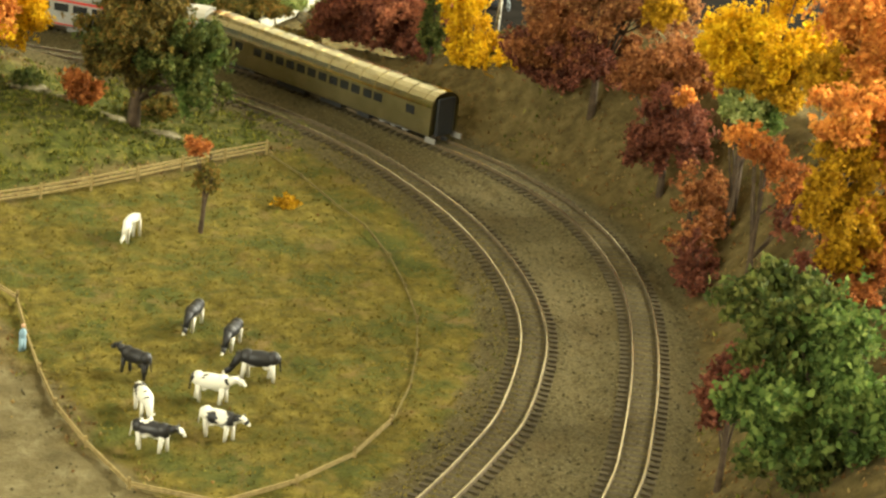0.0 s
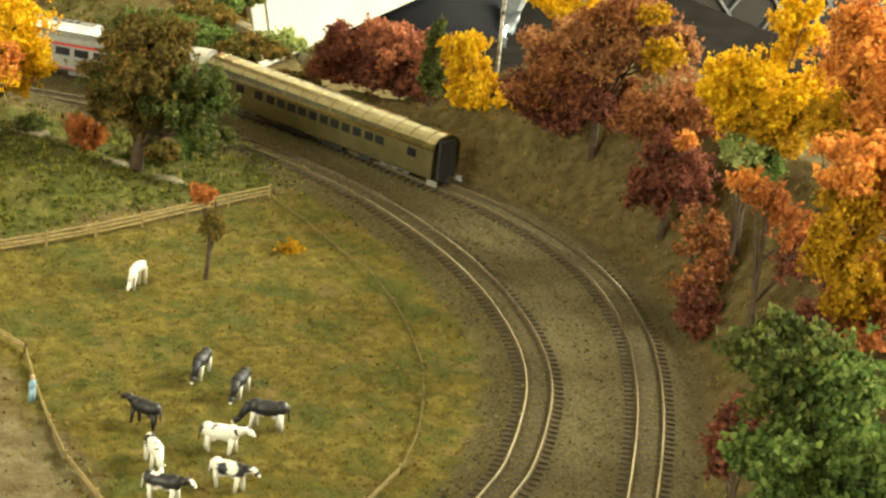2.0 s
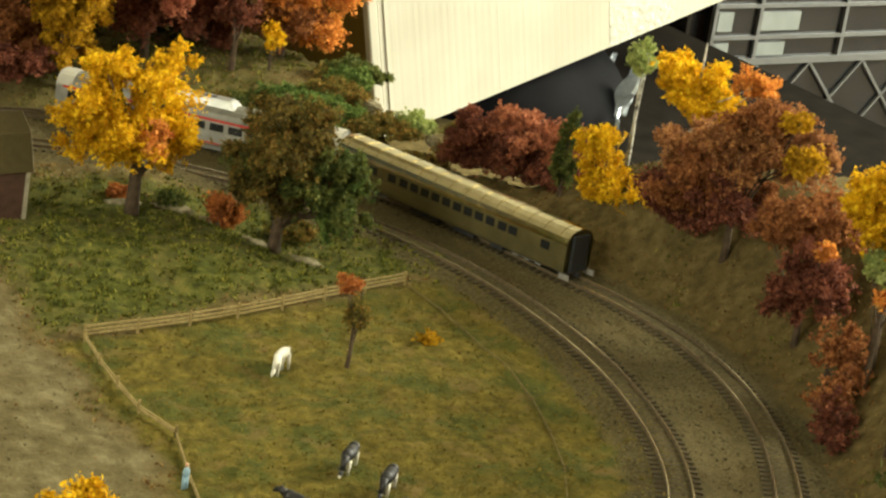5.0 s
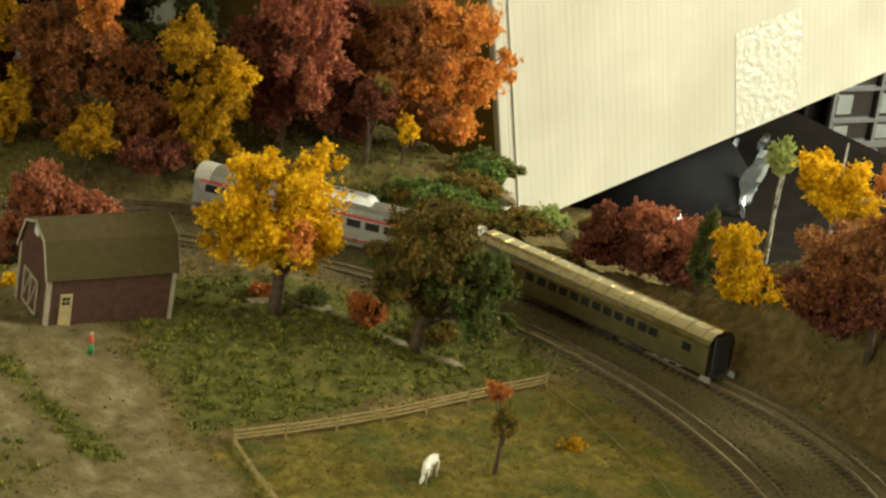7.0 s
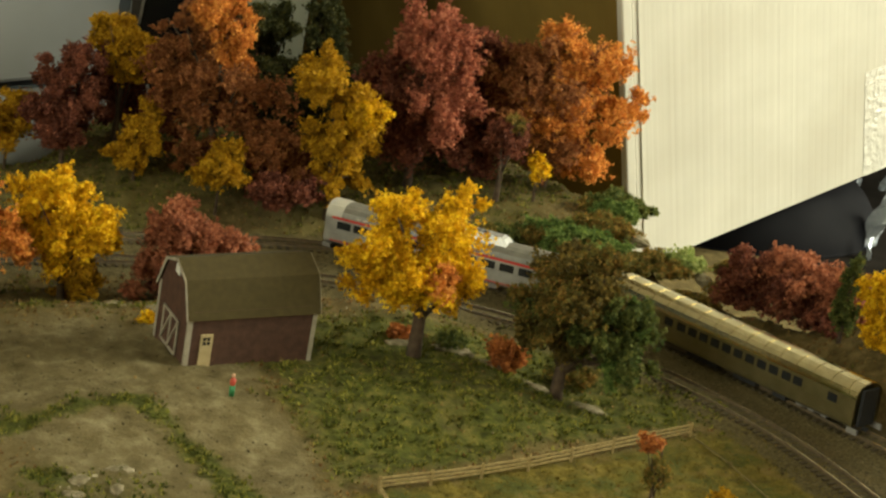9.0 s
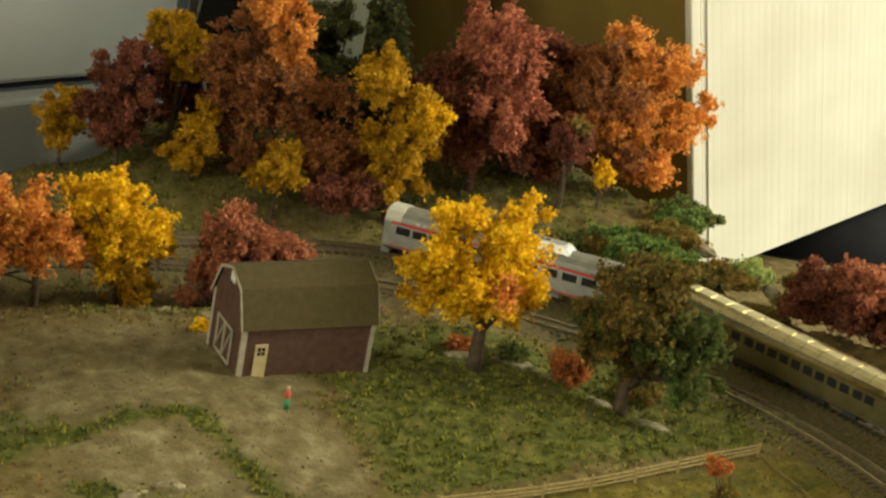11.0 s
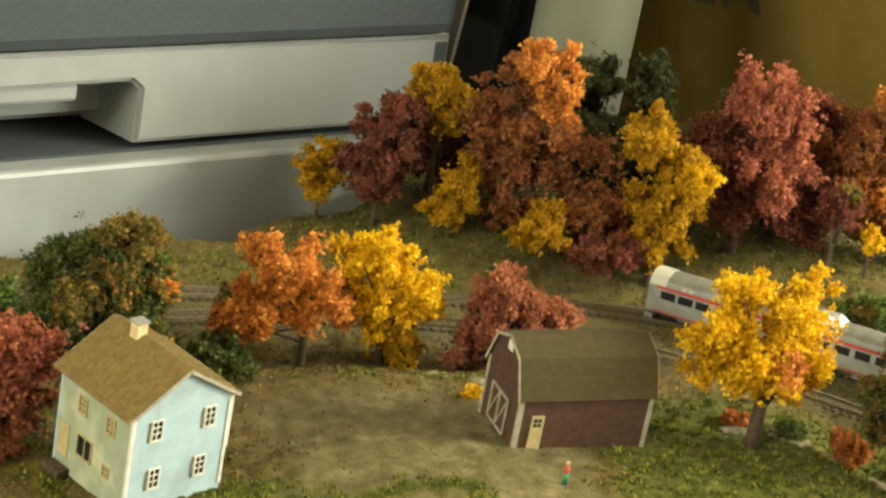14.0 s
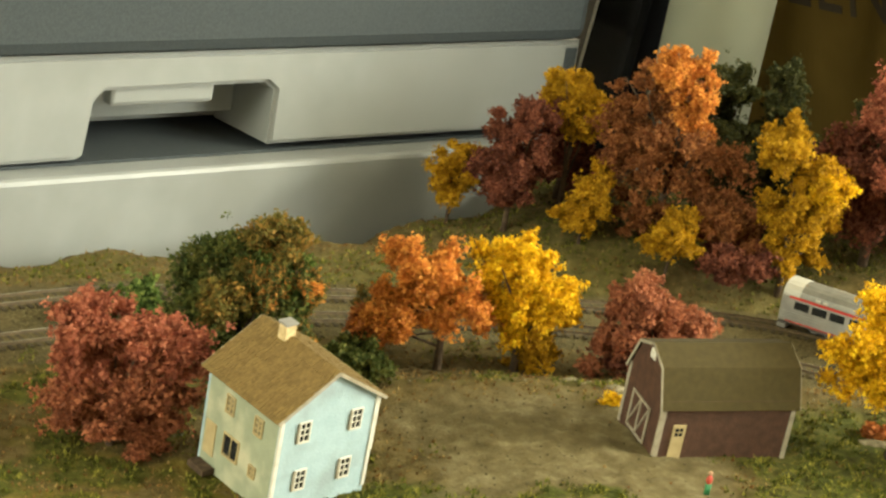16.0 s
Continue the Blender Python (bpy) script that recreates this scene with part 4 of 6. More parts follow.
tree("maple_bush", (0.436, 0.458), [("green", [(-0.006, -0.004, 0.066, 0.026, 0.024), (-0.012, 0.0, 0.050, 0.022, 0.018), (0.006, -0.014, 0.054, 0.026, 0.024)]), ("dark_green", [(-0.002, 0.016, 0.082, 0.022, 0.013), (-0.014, 0.008, 0.074, 0.014, 0.012), (0.0, 0.0, 0.040, 0.028, 0.018)])], "large green leafy bush on the bank", 0.0016, group=R, category="bush", size=0.0013, zref=0)
tree("low_bush", (0.438, 0.500), [("maroon", [(0, 0, 0.046, 0.009, 0.010), (-0.002, 0.004, 0.036, 0.008, 0.009)])], "deep red bush beside the green bush", 0.001, group=R, category="bush", zref=0)


# ---- buildings ----
def quad(bm, *pts):
    return bm.faces.new([bm.verts.new(p) for p in pts])


def slab(bm, pts, thick):
    """A flat polygon given thickness along its normal (downwards)."""
    f = quad(bm, *pts)
    f.normal_update()
    nrm = f.normal.copy()
    r = bmesh.ops.extrude_face_region(bm, geom=[f])
    vs = [g for g in r["geom"] if isinstance(g, bmesh.types.BMVert)]
    bmesh.ops.translate(bm, verts=vs, vec=-nrm * thick)
    bmesh.ops.recalc_face_normals(bm, faces=bm.faces)


def window(parent, cx, cz, w, h, place, panes=(2, 3), frame_mat=trim_white, pane_mat=glass_dark, pane_label="dark glass"):
    """A framed window with muntins, built flat in x-z facing -y, set by the matrix place."""
    top = new("window")
    top.parent = parent
    top.matrix_local = place @ pose(cx, 0, cz)
    boxed("pane", (-w / 2, -0.0001, -h / 2), (w / 2, 0.0003, h / 2), pane_mat, top, pane_label)
    bm = bmesh.new()
    b = 0.00055
    for lo, hi in (((-w / 2 - b, -0.0007, -h / 2 - b), (-w / 2, 0.0002, h / 2 + b)), ((w / 2, -0.0007, -h / 2 - b), (w / 2 + b, 0.0002, h / 2 + b)),
                   ((-w / 2, -0.0007, h / 2), (w / 2, 0.0002, h / 2 + b)), ((-w / 2, -0.0009, -h / 2 - b), (w / 2, 0.0002, -h / 2))):
        box(bm, lo, hi)
    for i in range(1, panes[0]):
        x = -w / 2 + w * i / panes[0]
        box(bm, (x - 0.0002, -0.0005, -h / 2), (x + 0.0002, 0.0001, h / 2))
    for i in range(1, panes[1]):
        z = -h / 2 + h * i / panes[1]
        box(bm, (-w / 2, -0.00045, z - 0.0002), (w / 2, 0.0001, z + 0.0002))
    part("window_frame", bm, frame_mat, top)
    return top


HW, HD, HE, HP = 0.0457, 0.0449, 0.0372, 0.0513
house = empty("house", Matrix.Translation((0.0693, 0.8877, 0.0035)) @ pose(0, 0, 0, 7.0, -1.0, 0) @ pose(0, 0, 0, 0, 0, 26.5),
              "small pale blue two-storey model house with brown shingle roof", "house")
T = 0.0012
bm = bmesh.new()
slab(bm, [(0, 0, -0.006), (HW, 0, -0.006), (HW, 0, HE), (HW / 2, 0, HP), (0, 0, HE)], T)
part("wall", bm, siding_blue, house, "pale blue gable wall")
bm = bmesh.new()
slab(bm, [(HW, HD, -0.006), (0, HD, -0.006), (0, HD, HE), (HW / 2, HD, HP), (HW, HD, HE)], T)
part("wall", bm, siding_blue, house, "pale blue rear gable wall")
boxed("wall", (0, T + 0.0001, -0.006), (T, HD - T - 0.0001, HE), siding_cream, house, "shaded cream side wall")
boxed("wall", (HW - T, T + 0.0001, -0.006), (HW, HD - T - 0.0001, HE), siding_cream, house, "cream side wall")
for x0, x1 in ((0.0, 0.0008), (HW - 0.0008, HW)):
    boxed("corner_trim", (x0 - 0.0003, -0.0005, -0.003), (x1 + 0.0003, 0.0006, HE - 0.0004), trim_white, house)
boxed("corner_trim", (HW - 0.0002, 0.0004, 0.012), (HW + 0.0018, 0.004, HE - 0.001), trim_white, house)
front = Matrix.Identity(4)
for fx, fz in ((0.25, 0.77), (0.79, 0.77), (0.28, 0.21), (0.75, 0.21)):
    window(house, HW * fx, HE * fz, 0.0042, 0.0078, front)
for fx, fz in ((0.25, 0.77), (0.79, 0.77), (0.28, 0.21), (0.75, 0.21)):
    boxed("shutter", (HW * fx - 0.0034, -0.0008, HE * fz - 0.0042), (HW * fx - 0.0027, 0.0002, HE * fz + 0.0042), trim_worn, house, "narrow weathered shutter")
side = pose(0, 0, 0, 0, 0, -90)
for fy, fz, w, h, pn in ((0.27, 0.72, 0.0042, 0.0066, (2, 3)), (0.66, 0.72, 0.0042, 0.0066, (2, 3)), (0.58, 0.27, 0.0085, 0.0085, (2, 1)), (0.27, 0.20, 0.003, 0.004, (2, 2))):
    bare_glass = pn == (2, 1)
    window(house, -HD * fy, HE * fz, w, h, side, pn, cream, glass_dark if bare_glass else curtain, "dark glass" if bare_glass else "pale curtained glass")
boxed("door", (-0.0005, HD * 0.80, 0.0005), (0.0004, HD * 0.80 + 0.0062, 0.0145), cream, house, "cream front door")
boxed("door_step", (-0.0060, HD * 0.74, -0.0055), (-0.0004, HD * 0.74 + 0.0100, -0.0030), bark, house, "dark brown doorstep", 0.0002)
slope_len = math.hypot(HW / 2, HP - HE)
for sgn in (-1, 1):
    roof = new("roof")
    roof.parent = house
    tagged(roof, "brown shingle roof slope")
    ang = math.degrees(math.atan2(HP - HE, HW / 2))
    roof.matrix_local = pose(HW / 2, HD / 2, HP + 0.0004, 0, sgn * ang, 0)
    ln, hd = slope_len + 0.0035, HD / 2 + 0.0016
    bm = bmesh.new()
    x0, x1 = (0, ln) if sgn > 0 else (-ln, 0)
    box(bm, (x0, -hd, -0.0005), (x1, hd, 0.0003))
    rmesh = bpy.data.meshes.new("roof")
    bm.to_mesh(rmesh)
    bm.free()
    rmesh.materials.append(roof_shingle)
    ob = new("roof_board", rmesh)
    ob.parent = roof
    rnd = random.Random(3)
    bm = bmesh.new()
    rows = 13
    for r in range(rows):
        xa = ln * r / rows
        y = -hd + (r % 2) * 0.0009
        while y < hd - 0.0004:
            y2 = min(hd, y + rnd.uniform(0.0016, 0.0021))
            lift = rnd.uniform(0, 0.00012)
            a, b = sgn * xa, sgn * (xa + ln / rows + 0.0005)
            box(bm, (min(a, b), y + 0.00008, 0.0003 + lift), (max(a, b), y2 - 0.00008, 0.00058 + lift + 0.0002 * (r % 2)))
            y = y2
    tagged(part("shingles", bm, roof_shingle, roof), kind="stuff")
    for e in (-hd - 0.0004, hd):
        boxed("bargeboard", (x0, e, -0.0009), (x1, e + 0.0004, 0.0004), trim_worn, roof, "white worn gable trim")
chim = boxed("chimney", (HW * 0.5 - 0.0035, HD * 0.62, HP - 0.005), (HW * 0.5 + 0.0015, HD * 0.62 + 0.0045, HP + 0.0055), tan_brick, house, "tan chimney", 0.0002)
boxed("chimney_cap", (HW * 0.5 - 0.0039, HD * 0.62 - 0.0004, HP + 0.0055), (HW * 0.5 + 0.0019, HD * 0.62 + 0.0049, HP + 0.0064), under_grey, chim, "dark chimney cap")

BW, BD, BE, BP = 0.0600, 0.0366, 0.0252, 0.0423
KY, KZ = BD * 0.17, BE + (BP - BE) * 0.72
barn = empty("barn", Matrix.Translation((0.2367, 0.9281, 0.0114)) @ pose(0, 0, 0, 7.0, -1.3, 0) @ pose(0, 0, 0, 0, 0, 3.1),
             "dark red model barn with olive gambrel roof and white trim", "barn")
boxed("wall", (T, 0, -0.006), (BW - T, T, BE + 0.0005), barn_red, barn, "dark red long wall")
boxed("wall", (T, BD - T, -0.006), (BW - T, BD, BE + 0.0005), barn_red, barn)
gable = [(0, 0, -0.006), (0, 0, BE), (0, KY, KZ), (0, BD / 2, BP), (0, BD - KY, KZ), (0, BD, BE), (0, BD, -0.006)]
bm = bmesh.new()
slab(bm, gable, T)
part("wall", bm, barn_red, barn, "dark red gable wall")
bm = bmesh.new()
slab(bm, [(BW, y, z) for _, y, z in reversed(gable)], T)
part("wall", bm, barn_red, barn, "dark red gable wall")
o = 0.0012
ys = [(-0.0016, BE - 0.0030), (KY - 0.0002, KZ + 0.0006), (BD / 2, BP + 0.0009), (BD - KY + 0.0002, KZ + 0.0006), (BD + 0.0016, BE - 0.0030)]
for (y0, z0), (y1, z1) in zip(ys[:-1], ys[1:]):
    bm = bmesh.new()
    slab(bm, [(-o, y0, z0), (BW + o, y0, z0), (BW + o, y1, z1), (-o, y1, z1)], 0.0006)
    part("roof", bm, barn_roof_mat, barn, "olive felt roof panel")
    for x in (-o - 0.0004, BW + o):
        bm = bmesh.new()
        slab(bm, [(x, y0, z0 - 0.0002), (x + 0.0004, y0, z0 - 0.0002), (x + 0.0004, y1, z1 - 0.0002), (x, y1, z1 - 0.0002)], 0.0013)
        part("bargeboard", bm, trim_worn, barn, "worn pale roof edge trim")
for x in (-0.0003, BW - 0.0017):
    for y in (-0.0004, BD - 0.0016):
        boxed("corner_trim", (x, y, -0.004), (x + 0.002, y + 0.002, BE - 0.001), trim_worn, barn)
door = boxed("door", (0.0062, -0.0006, -0.002), (0.0118, 0.0003, 0.0148), cream, barn, "cream side door")
for i in range(2):
    for j in range(2):
        boxed("pane", (0.0072 + i * 0.0019, -0.0008, 0.0098 + j * 0.0021), (0.0086 + i * 0.0019, -0.0005, 0.0113 + j * 0.0021), glass_dark, door)
big = boxed("barn_door", (-0.0005, BD * 0.28, -0.001), (0.0002, BD * 0.74, 0.0165), barn_red, barn, "double barn door with white cross bracing")
ya, yb, ym = BD * 0.28, BD * 0.74, BD * 0.51
for p0, p1 in (((ya, 0), (ya, 0.0165)), ((yb, 0), (yb, 0.0165)), ((ym, 0), (ym, 0.0165)), ((ya, 0.0162), (yb, 0.0162)), ((ya, 0.0002), (yb, 0.0002)),
               ((ya, 0.0162), (ym, 0.0002)), ((ym, 0.0162), (yb, 0.0002))):
    a, b = Vector((-0.0008, *p0)), Vector((-0.0008, *p1))
    d = b - a
    bm = bmesh.new()
    box(bm, (-d.length / 2, -0.0003, -0.0005), (d.length / 2, 0.0003, 0.0005), m=Matrix.Translation((a + b) / 2) @ d.to_track_quat("X", "Y").to_matrix().to_4x4())
    part("brace", bm, trim_worn, big, "white board")
boxed("hayloft_vent", (-0.0006, BD * 0.44, KZ - 0.002), (0.0002, BD * 0.56, KZ + 0.002), trim_white, barn, "small white loft hatch")

# ---- train ----
HALF = [(0.0089, 0.0072), (0.0094, 0.0080), (0.0094, 0.0205), (0.0092, 0.0218), (0.0084, 0.0238), (0.0066, 0.0257), (0.0040, 0.0269), (0.0, 0.0274)]
PROFILE = [(y, z) for y, z in HALF] + [(-y, z) for y, z in reversed(HALF[:-1])]


def shell(length, keep, taper=0.0, x0=None, x1=None, grow=0.0):
    """Faces of the car's outline between two lengths, for profile edges that keep() accepts."""
    a, b = (-length / 2 if x0 is None else x0), (length / 2 if x1 is None else x1)
    bm = bmesh.new()
    for (ya, za), (yb, zb) in zip(PROFILE[:-1], PROFILE[1:]):
        if not keep((ya + yb) / 2, (za + zb) / 2):
            continue
        def gq(y, z):
            return y + math.copysign(grow, y) if y else y, z + grow
        (y0, z0), (y1, z1) = gq(ya, za), gq(yb, zb)
        quad(bm, (a, y0, z0), (b, y0, z0), (b, y1, z1), (a, y1, z1))
    bmesh.ops.remove_doubles(bm, verts=bm.verts, dist=1e-6)
    bmesh.ops.solidify(bm, geom=bm.faces[:], thickness=0.0004)
    return bm


def end_cap(bm, x):
    bm.faces.new([bm.verts.new((x, y, z)) for y, z in PROFILE])


def bogie(car, x, mat):
    bg = new("bogie")
    bg.parent = car
    tagged(bg, "wheel truck with grey side frames")
    for y in (-0.0058, 0.0055):
        bm = bmesh.new()
        box(bm, (x - 0.010, y, 0.0052), (x + 0.010, y + 0.0007, 0.0072), 0.0002)
        for dx in (-0.0075, 0.0, 0.0075):
            box(bm, (x + dx - 0.0016, y - 0.0002, 0.0046), (x + dx + 0.0016, y + 0.0009, 0.0066), 0.0002)
        part("side_frame", bm, mat, bg)
    for dx in (-0.0062, 0.0062):
        bm = bmesh.new()
        bmesh.ops.create_cone(bm, cap_ends=True, segments=16, radius1=0.0028, radius2=0.0028, depth=0.0098,
                              matrix=Matrix.Translation((x + dx, 0, 0.0069)) @ Matrix.Rotation(math.pi / 2, 4, "X"))
        part("wheel", bm, under_black, bg, "dark steel wheelset", smooth=False)


def rail_car(name, m, label, length, side_mat, roof_mat_, windows, kind):
    car = empty(name, m, label, "rail car", "passenger train")
    part("side", shell(length, lambda y, z: z < 0.0205 and y > 0), side_mat, car, "ribbed metal side")
    part("side", shell(length, lambda y, z: z < 0.0205 and y < 0), side_mat, car, "ribbed metal side")
    part("roof", shell(length, lambda y, z: z > 0.0205), roof_mat_, car, "rounded roof")
    boxed("floor_frame", (-length / 2 + 0.002, -0.0086, 0.0066), (length / 2 - 0.002, 0.0086, 0.0074), under_black, car, "dark underframe")
    for i, x in enumerate(windows[0]):
        w = windows[1]
        for y in (-1, 1):
            ya, yb = (0.0094, 0.0101) if y > 0 else (-0.0101, -0.0094)
            wn_ = boxed("window", (x - w / 2, ya, windows[2]), (x + w / 2, yb, windows[3]), glass_dark, car, "dark window")
    for z in (0.0098, 0.0112, 0.0126) if kind == "railcar" else (0.0095, 0.0108, 0.0121, 0.0134):
        for y in (-0.0101, 0.0097):
            boxed("flute", (-length / 2 + 0.001, y, z - 0.0002), (length / 2 - 0.001, y + 0.0004, z + 0.0002), side_mat, car)
    for x in (-length / 2 + 0.026, length / 2 - 0.026):
        bogie(car, x, under_grey)
    for x, w in ((-0.012, 0.014), (0.016, 0.02), (-0.034, 0.008)):
        boxed("equipment_box", (x - w / 2, -0.0075, 0.0040), (x + w / 2, 0.0075, 0.0068), under_grey if kind == "railcar" else under_black, car, "underfloor box", 0.0003)
    return car


def on_track(track, d0, d1):
    s = np.r_[0, np.cumsum(np.linalg.norm(np.diff(track, axis=0), axis=1))]
    p = [Vector((np.interp(d, s, track[:, 0]), np.interp(d, s, track[:, 1]), 0)) for d in (d0 + 0.026, d1 - 0.026)]
    c, d = (p[0] + p[1]) / 2, p[1] - p[0]
    return Matrix.Translation(c) @ Matrix.Rotation(math.atan2(d.y, d.x), 4, "Z")


k = int(np.argmin(np.hypot(TRACK_B[:, 0] - 0.540, TRACK_B[:, 1] - 0.848)))
S0 = float(np.sum(np.linalg.norm(np.diff(TRACK_B[:k + 1], axis=0), axis=1)))
CL = 0.158
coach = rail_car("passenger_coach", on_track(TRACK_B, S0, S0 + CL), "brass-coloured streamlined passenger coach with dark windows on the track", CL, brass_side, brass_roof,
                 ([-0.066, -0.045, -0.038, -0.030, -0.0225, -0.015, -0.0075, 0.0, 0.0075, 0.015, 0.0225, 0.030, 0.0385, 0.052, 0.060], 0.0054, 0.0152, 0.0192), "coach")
for x in np.arange(-CL / 2 + 0.006, CL / 2, 0.0105):
    part("roof_seam", shell(CL, lambda y, z: z > 0.0225, x0=x - 0.0002, x1=x + 0.0002, grow=0.00022), brass_roof, coach)
boxed("roof_walk", (-CL / 2 + 0.002, -0.0006, 0.0273), (CL / 2 - 0.002, 0.0006, 0.0277), brass_roof, coach)
for sx in (-1, 1):
    bm = bmesh.new()
    end_cap(bm, sx * (CL / 2 - 0.001))
    bmesh.ops.solidify(bm, geom=bm.faces[:], thickness=0.0004)
    part("end_wall", bm, brass_side, coach, "brass end wall")
    x = sx * (CL / 2 - 0.0004)
    boxed("diaphragm", (min(x, x + sx * 0.0016), -0.0056, 0.0068), (max(x, x + sx * 0.0016), 0.0056, 0.0248), under_black, coach, "black rubber diaphragm", 0.0003)
    boxed("coupler", (min(x, x + sx * 0.003), -0.001, 0.0045), (max(x, x + sx * 0.003), 0.001, 0.0062), under_black, coach)
    for y in (-0.0095, 0.0085):
        boxed("step", (x - 0.004, y, 0.0042), (x + 0.002, y + 0.001, 0.0068), under_grey, coach)

RL = 0.160
railcar = rail_car("diesel_railcar", on_track(TRACK_B, S0 + CL + 0.004, S0 + CL + 0.004 + RL), "silver diesel railcar with red stripe and red ends on the track", RL, rdc_silver, rdc_roof,
                   ([-0.069, -0.055, -0.0445, -0.034, -0.0235, -0.013, -0.0025, 0.008, 0.0185, 0.029, 0.0395, 0.050, 0.0595, 0.069], 0.0078, 0.0150, 0.0190), "railcar")
for y in (-0.0102, 0.0098):
    boxed("stripe", (-RL / 2 + 0.004, y, 0.0201), (RL / 2 - 0.004, y + 0.0004, 0.0212), rdc_red, railcar, "thin red stripe")
    boxed("lower_stripe", (-RL / 2 + 0.004, y, 0.0080), (RL / 2 - 0.004, y + 0.0004, 0.0085), rdc_red, railcar)
for sx in (-1, 1):
    bm = bmesh.new()
    end_cap(bm, sx * (RL / 2 - 0.0006))
    bmesh.ops.solidify(bm, geom=bm.faces[:], thickness=0.0004)
    part("end_wall", bm, rdc_white, railcar, "white end wall")
    x = sx * (RL / 2 - 0.0004)
    lo, hi = min(x, x + sx * 0.0005), max(x, x + sx * 0.0005)
    for y in (-0.0091, 0.0030):
        boxed("end_panel", (lo, y, 0.0075), (hi, y + 0.0061, 0.0142), rdc_red, railcar, "red end panel")
        boxed("end_window", (lo, y + 0.001, 0.0152), (hi, y + 0.0052, 0.0192), glass_dark, railcar, "dark end window")
    boxed("end_door", (lo, -0.0027, 0.0072), (hi, 0.0027, 0.0205), rdc_silver, railcar, "silver end door")
    part("roof_end", shell(RL, lambda y, z: z > 0.0205, x0=min(sx * (RL / 2 - 0.009), sx * RL / 2), x1=max(sx * (RL / 2 - 0.009), sx * RL / 2), grow=0.00025), rdc_white, railcar, "cream roof end")
    boxed("step", (lo - 0.004, -0.0096, 0.0038), (hi, 0.0096, 0.0058), under_grey, railcar, "grey end step")
    boxed("corner_red", (min(sx * (RL / 2 - 0.006), x), -0.0102, 0.0088), (max(sx * (RL / 2 - 0.006), x), -0.0096, 0.0142), rdc_red, railcar, "red side panel")
bm = bmesh.new()
v = [bm.verts.new(p) for p in ((-0.022, -0.0062, 0.0255), (0.022, -0.0062, 0.0255), (0.022, 0.0062, 0.0255), (-0.022, 0.0062, 0.0255),
                              (-0.017, -0.0046, 0.0304), (0.017, -0.0046, 0.0304), (0.017, 0.0046, 0.0304), (-0.017, 0.0046, 0.0304))]
for q in ((0, 1, 5, 4), (1, 2, 6, 5), (2, 3, 7, 6), (3, 0, 4, 7), (4, 5, 6, 7), (3, 2, 1, 0)):
    bm.faces.new([v[i] for i in q])
bmesh.ops.bevel(bm, geom=bm.edges[:], offset=0.0007, segments=2, affect="EDGES")
dome = part("radiator_dome", bm, rdc_silver, railcar, "silver roof radiator blister")
for x in (-0.006, -0.002, 0.002, 0.006):
    boxed("fan_grille", (x - 0.0014, -0.0016, 0.0303), (x + 0.0014, 0.0016, 0.0306), under_black, dome, "dark fan grille")
for x in (RL / 2 - 0.0185, RL / 2 - 0.0225):
    for y in (-0.0096, 0.0088):
        boxed("side_plate", (x - 0.0012, y, 0.0216), (x + 0.0012, y + 0.0008, 0.0228), rdc_white, railcar, "small white plate")
for x in (0.055, 0.059):
    boxed("roof_vent", (x - 0.0013, -0.0062, 0.0256), (x + 0.0013, -0.0042, 0.0268), rdc_white, railcar)


# ---- figurines ----
def figurine_mesh(name, blobs, mats, spot, seed):
    """One mesh of stretched balls and pegs: (kind, centre or ends, radii, material)."""
    rng = np.random.RandomState(seed)
    V, Fc, Mi = [], [], []
    for b in blobs:
        bm = bmesh.new()
        if b[0] == "ball":
            bmesh.ops.create_icosphere(bm, subdivisions=3 if b[2][0] > 0.002 else 2, radius=1.0)
            bmesh.ops.transform(bm, verts=bm.verts, matrix=Matrix.Translation(b[1]) @ pose(0, 0, 0, 0, b[4] if len(b) > 4 else 0, 0) @ Matrix.Diagonal((*b[2], 1)))
        else:
            tv, tf = tube([b[1], b[2]], b[3], 7)
            vs = [bm.verts.new(p) for p in tv]
            for f in tf:
                bm.faces.new([vs[i] for i in f])
        o = len(V)
        bm.verts.index_update()
        V += [v.co.copy() for v in bm.verts]
        mat_i = b[3] if b[0] == "ball" else b[4]
        ph = rng.rand(2) * 6
        for f in bm.faces:
            c = f.calc_center_median()
            mi = mat_i
            if spot and mat_i == 0:
                w = noise.noise(Vector((c.x * 330 + seed * 7.3, c.y * 330, c.z * 330)))
                mi = 1 if w > spot - 0.5 else 0
            Mi.append(mi)
            Fc.append(tuple(o + v.index for v in f.verts))
        bm.free()
    me = bpy.data.meshes.new(name)
    me.from_pydata([tuple(v) for v in V], [], Fc)
    for m in mats:
        me.materials.append(m)
    me.polygons.foreach_set("material_index", np.array(Mi, dtype=np.int32))
    me.polygons.foreach_set("use_smooth", np.ones(len(Fc), dtype=bool))
    me.update()
    return me


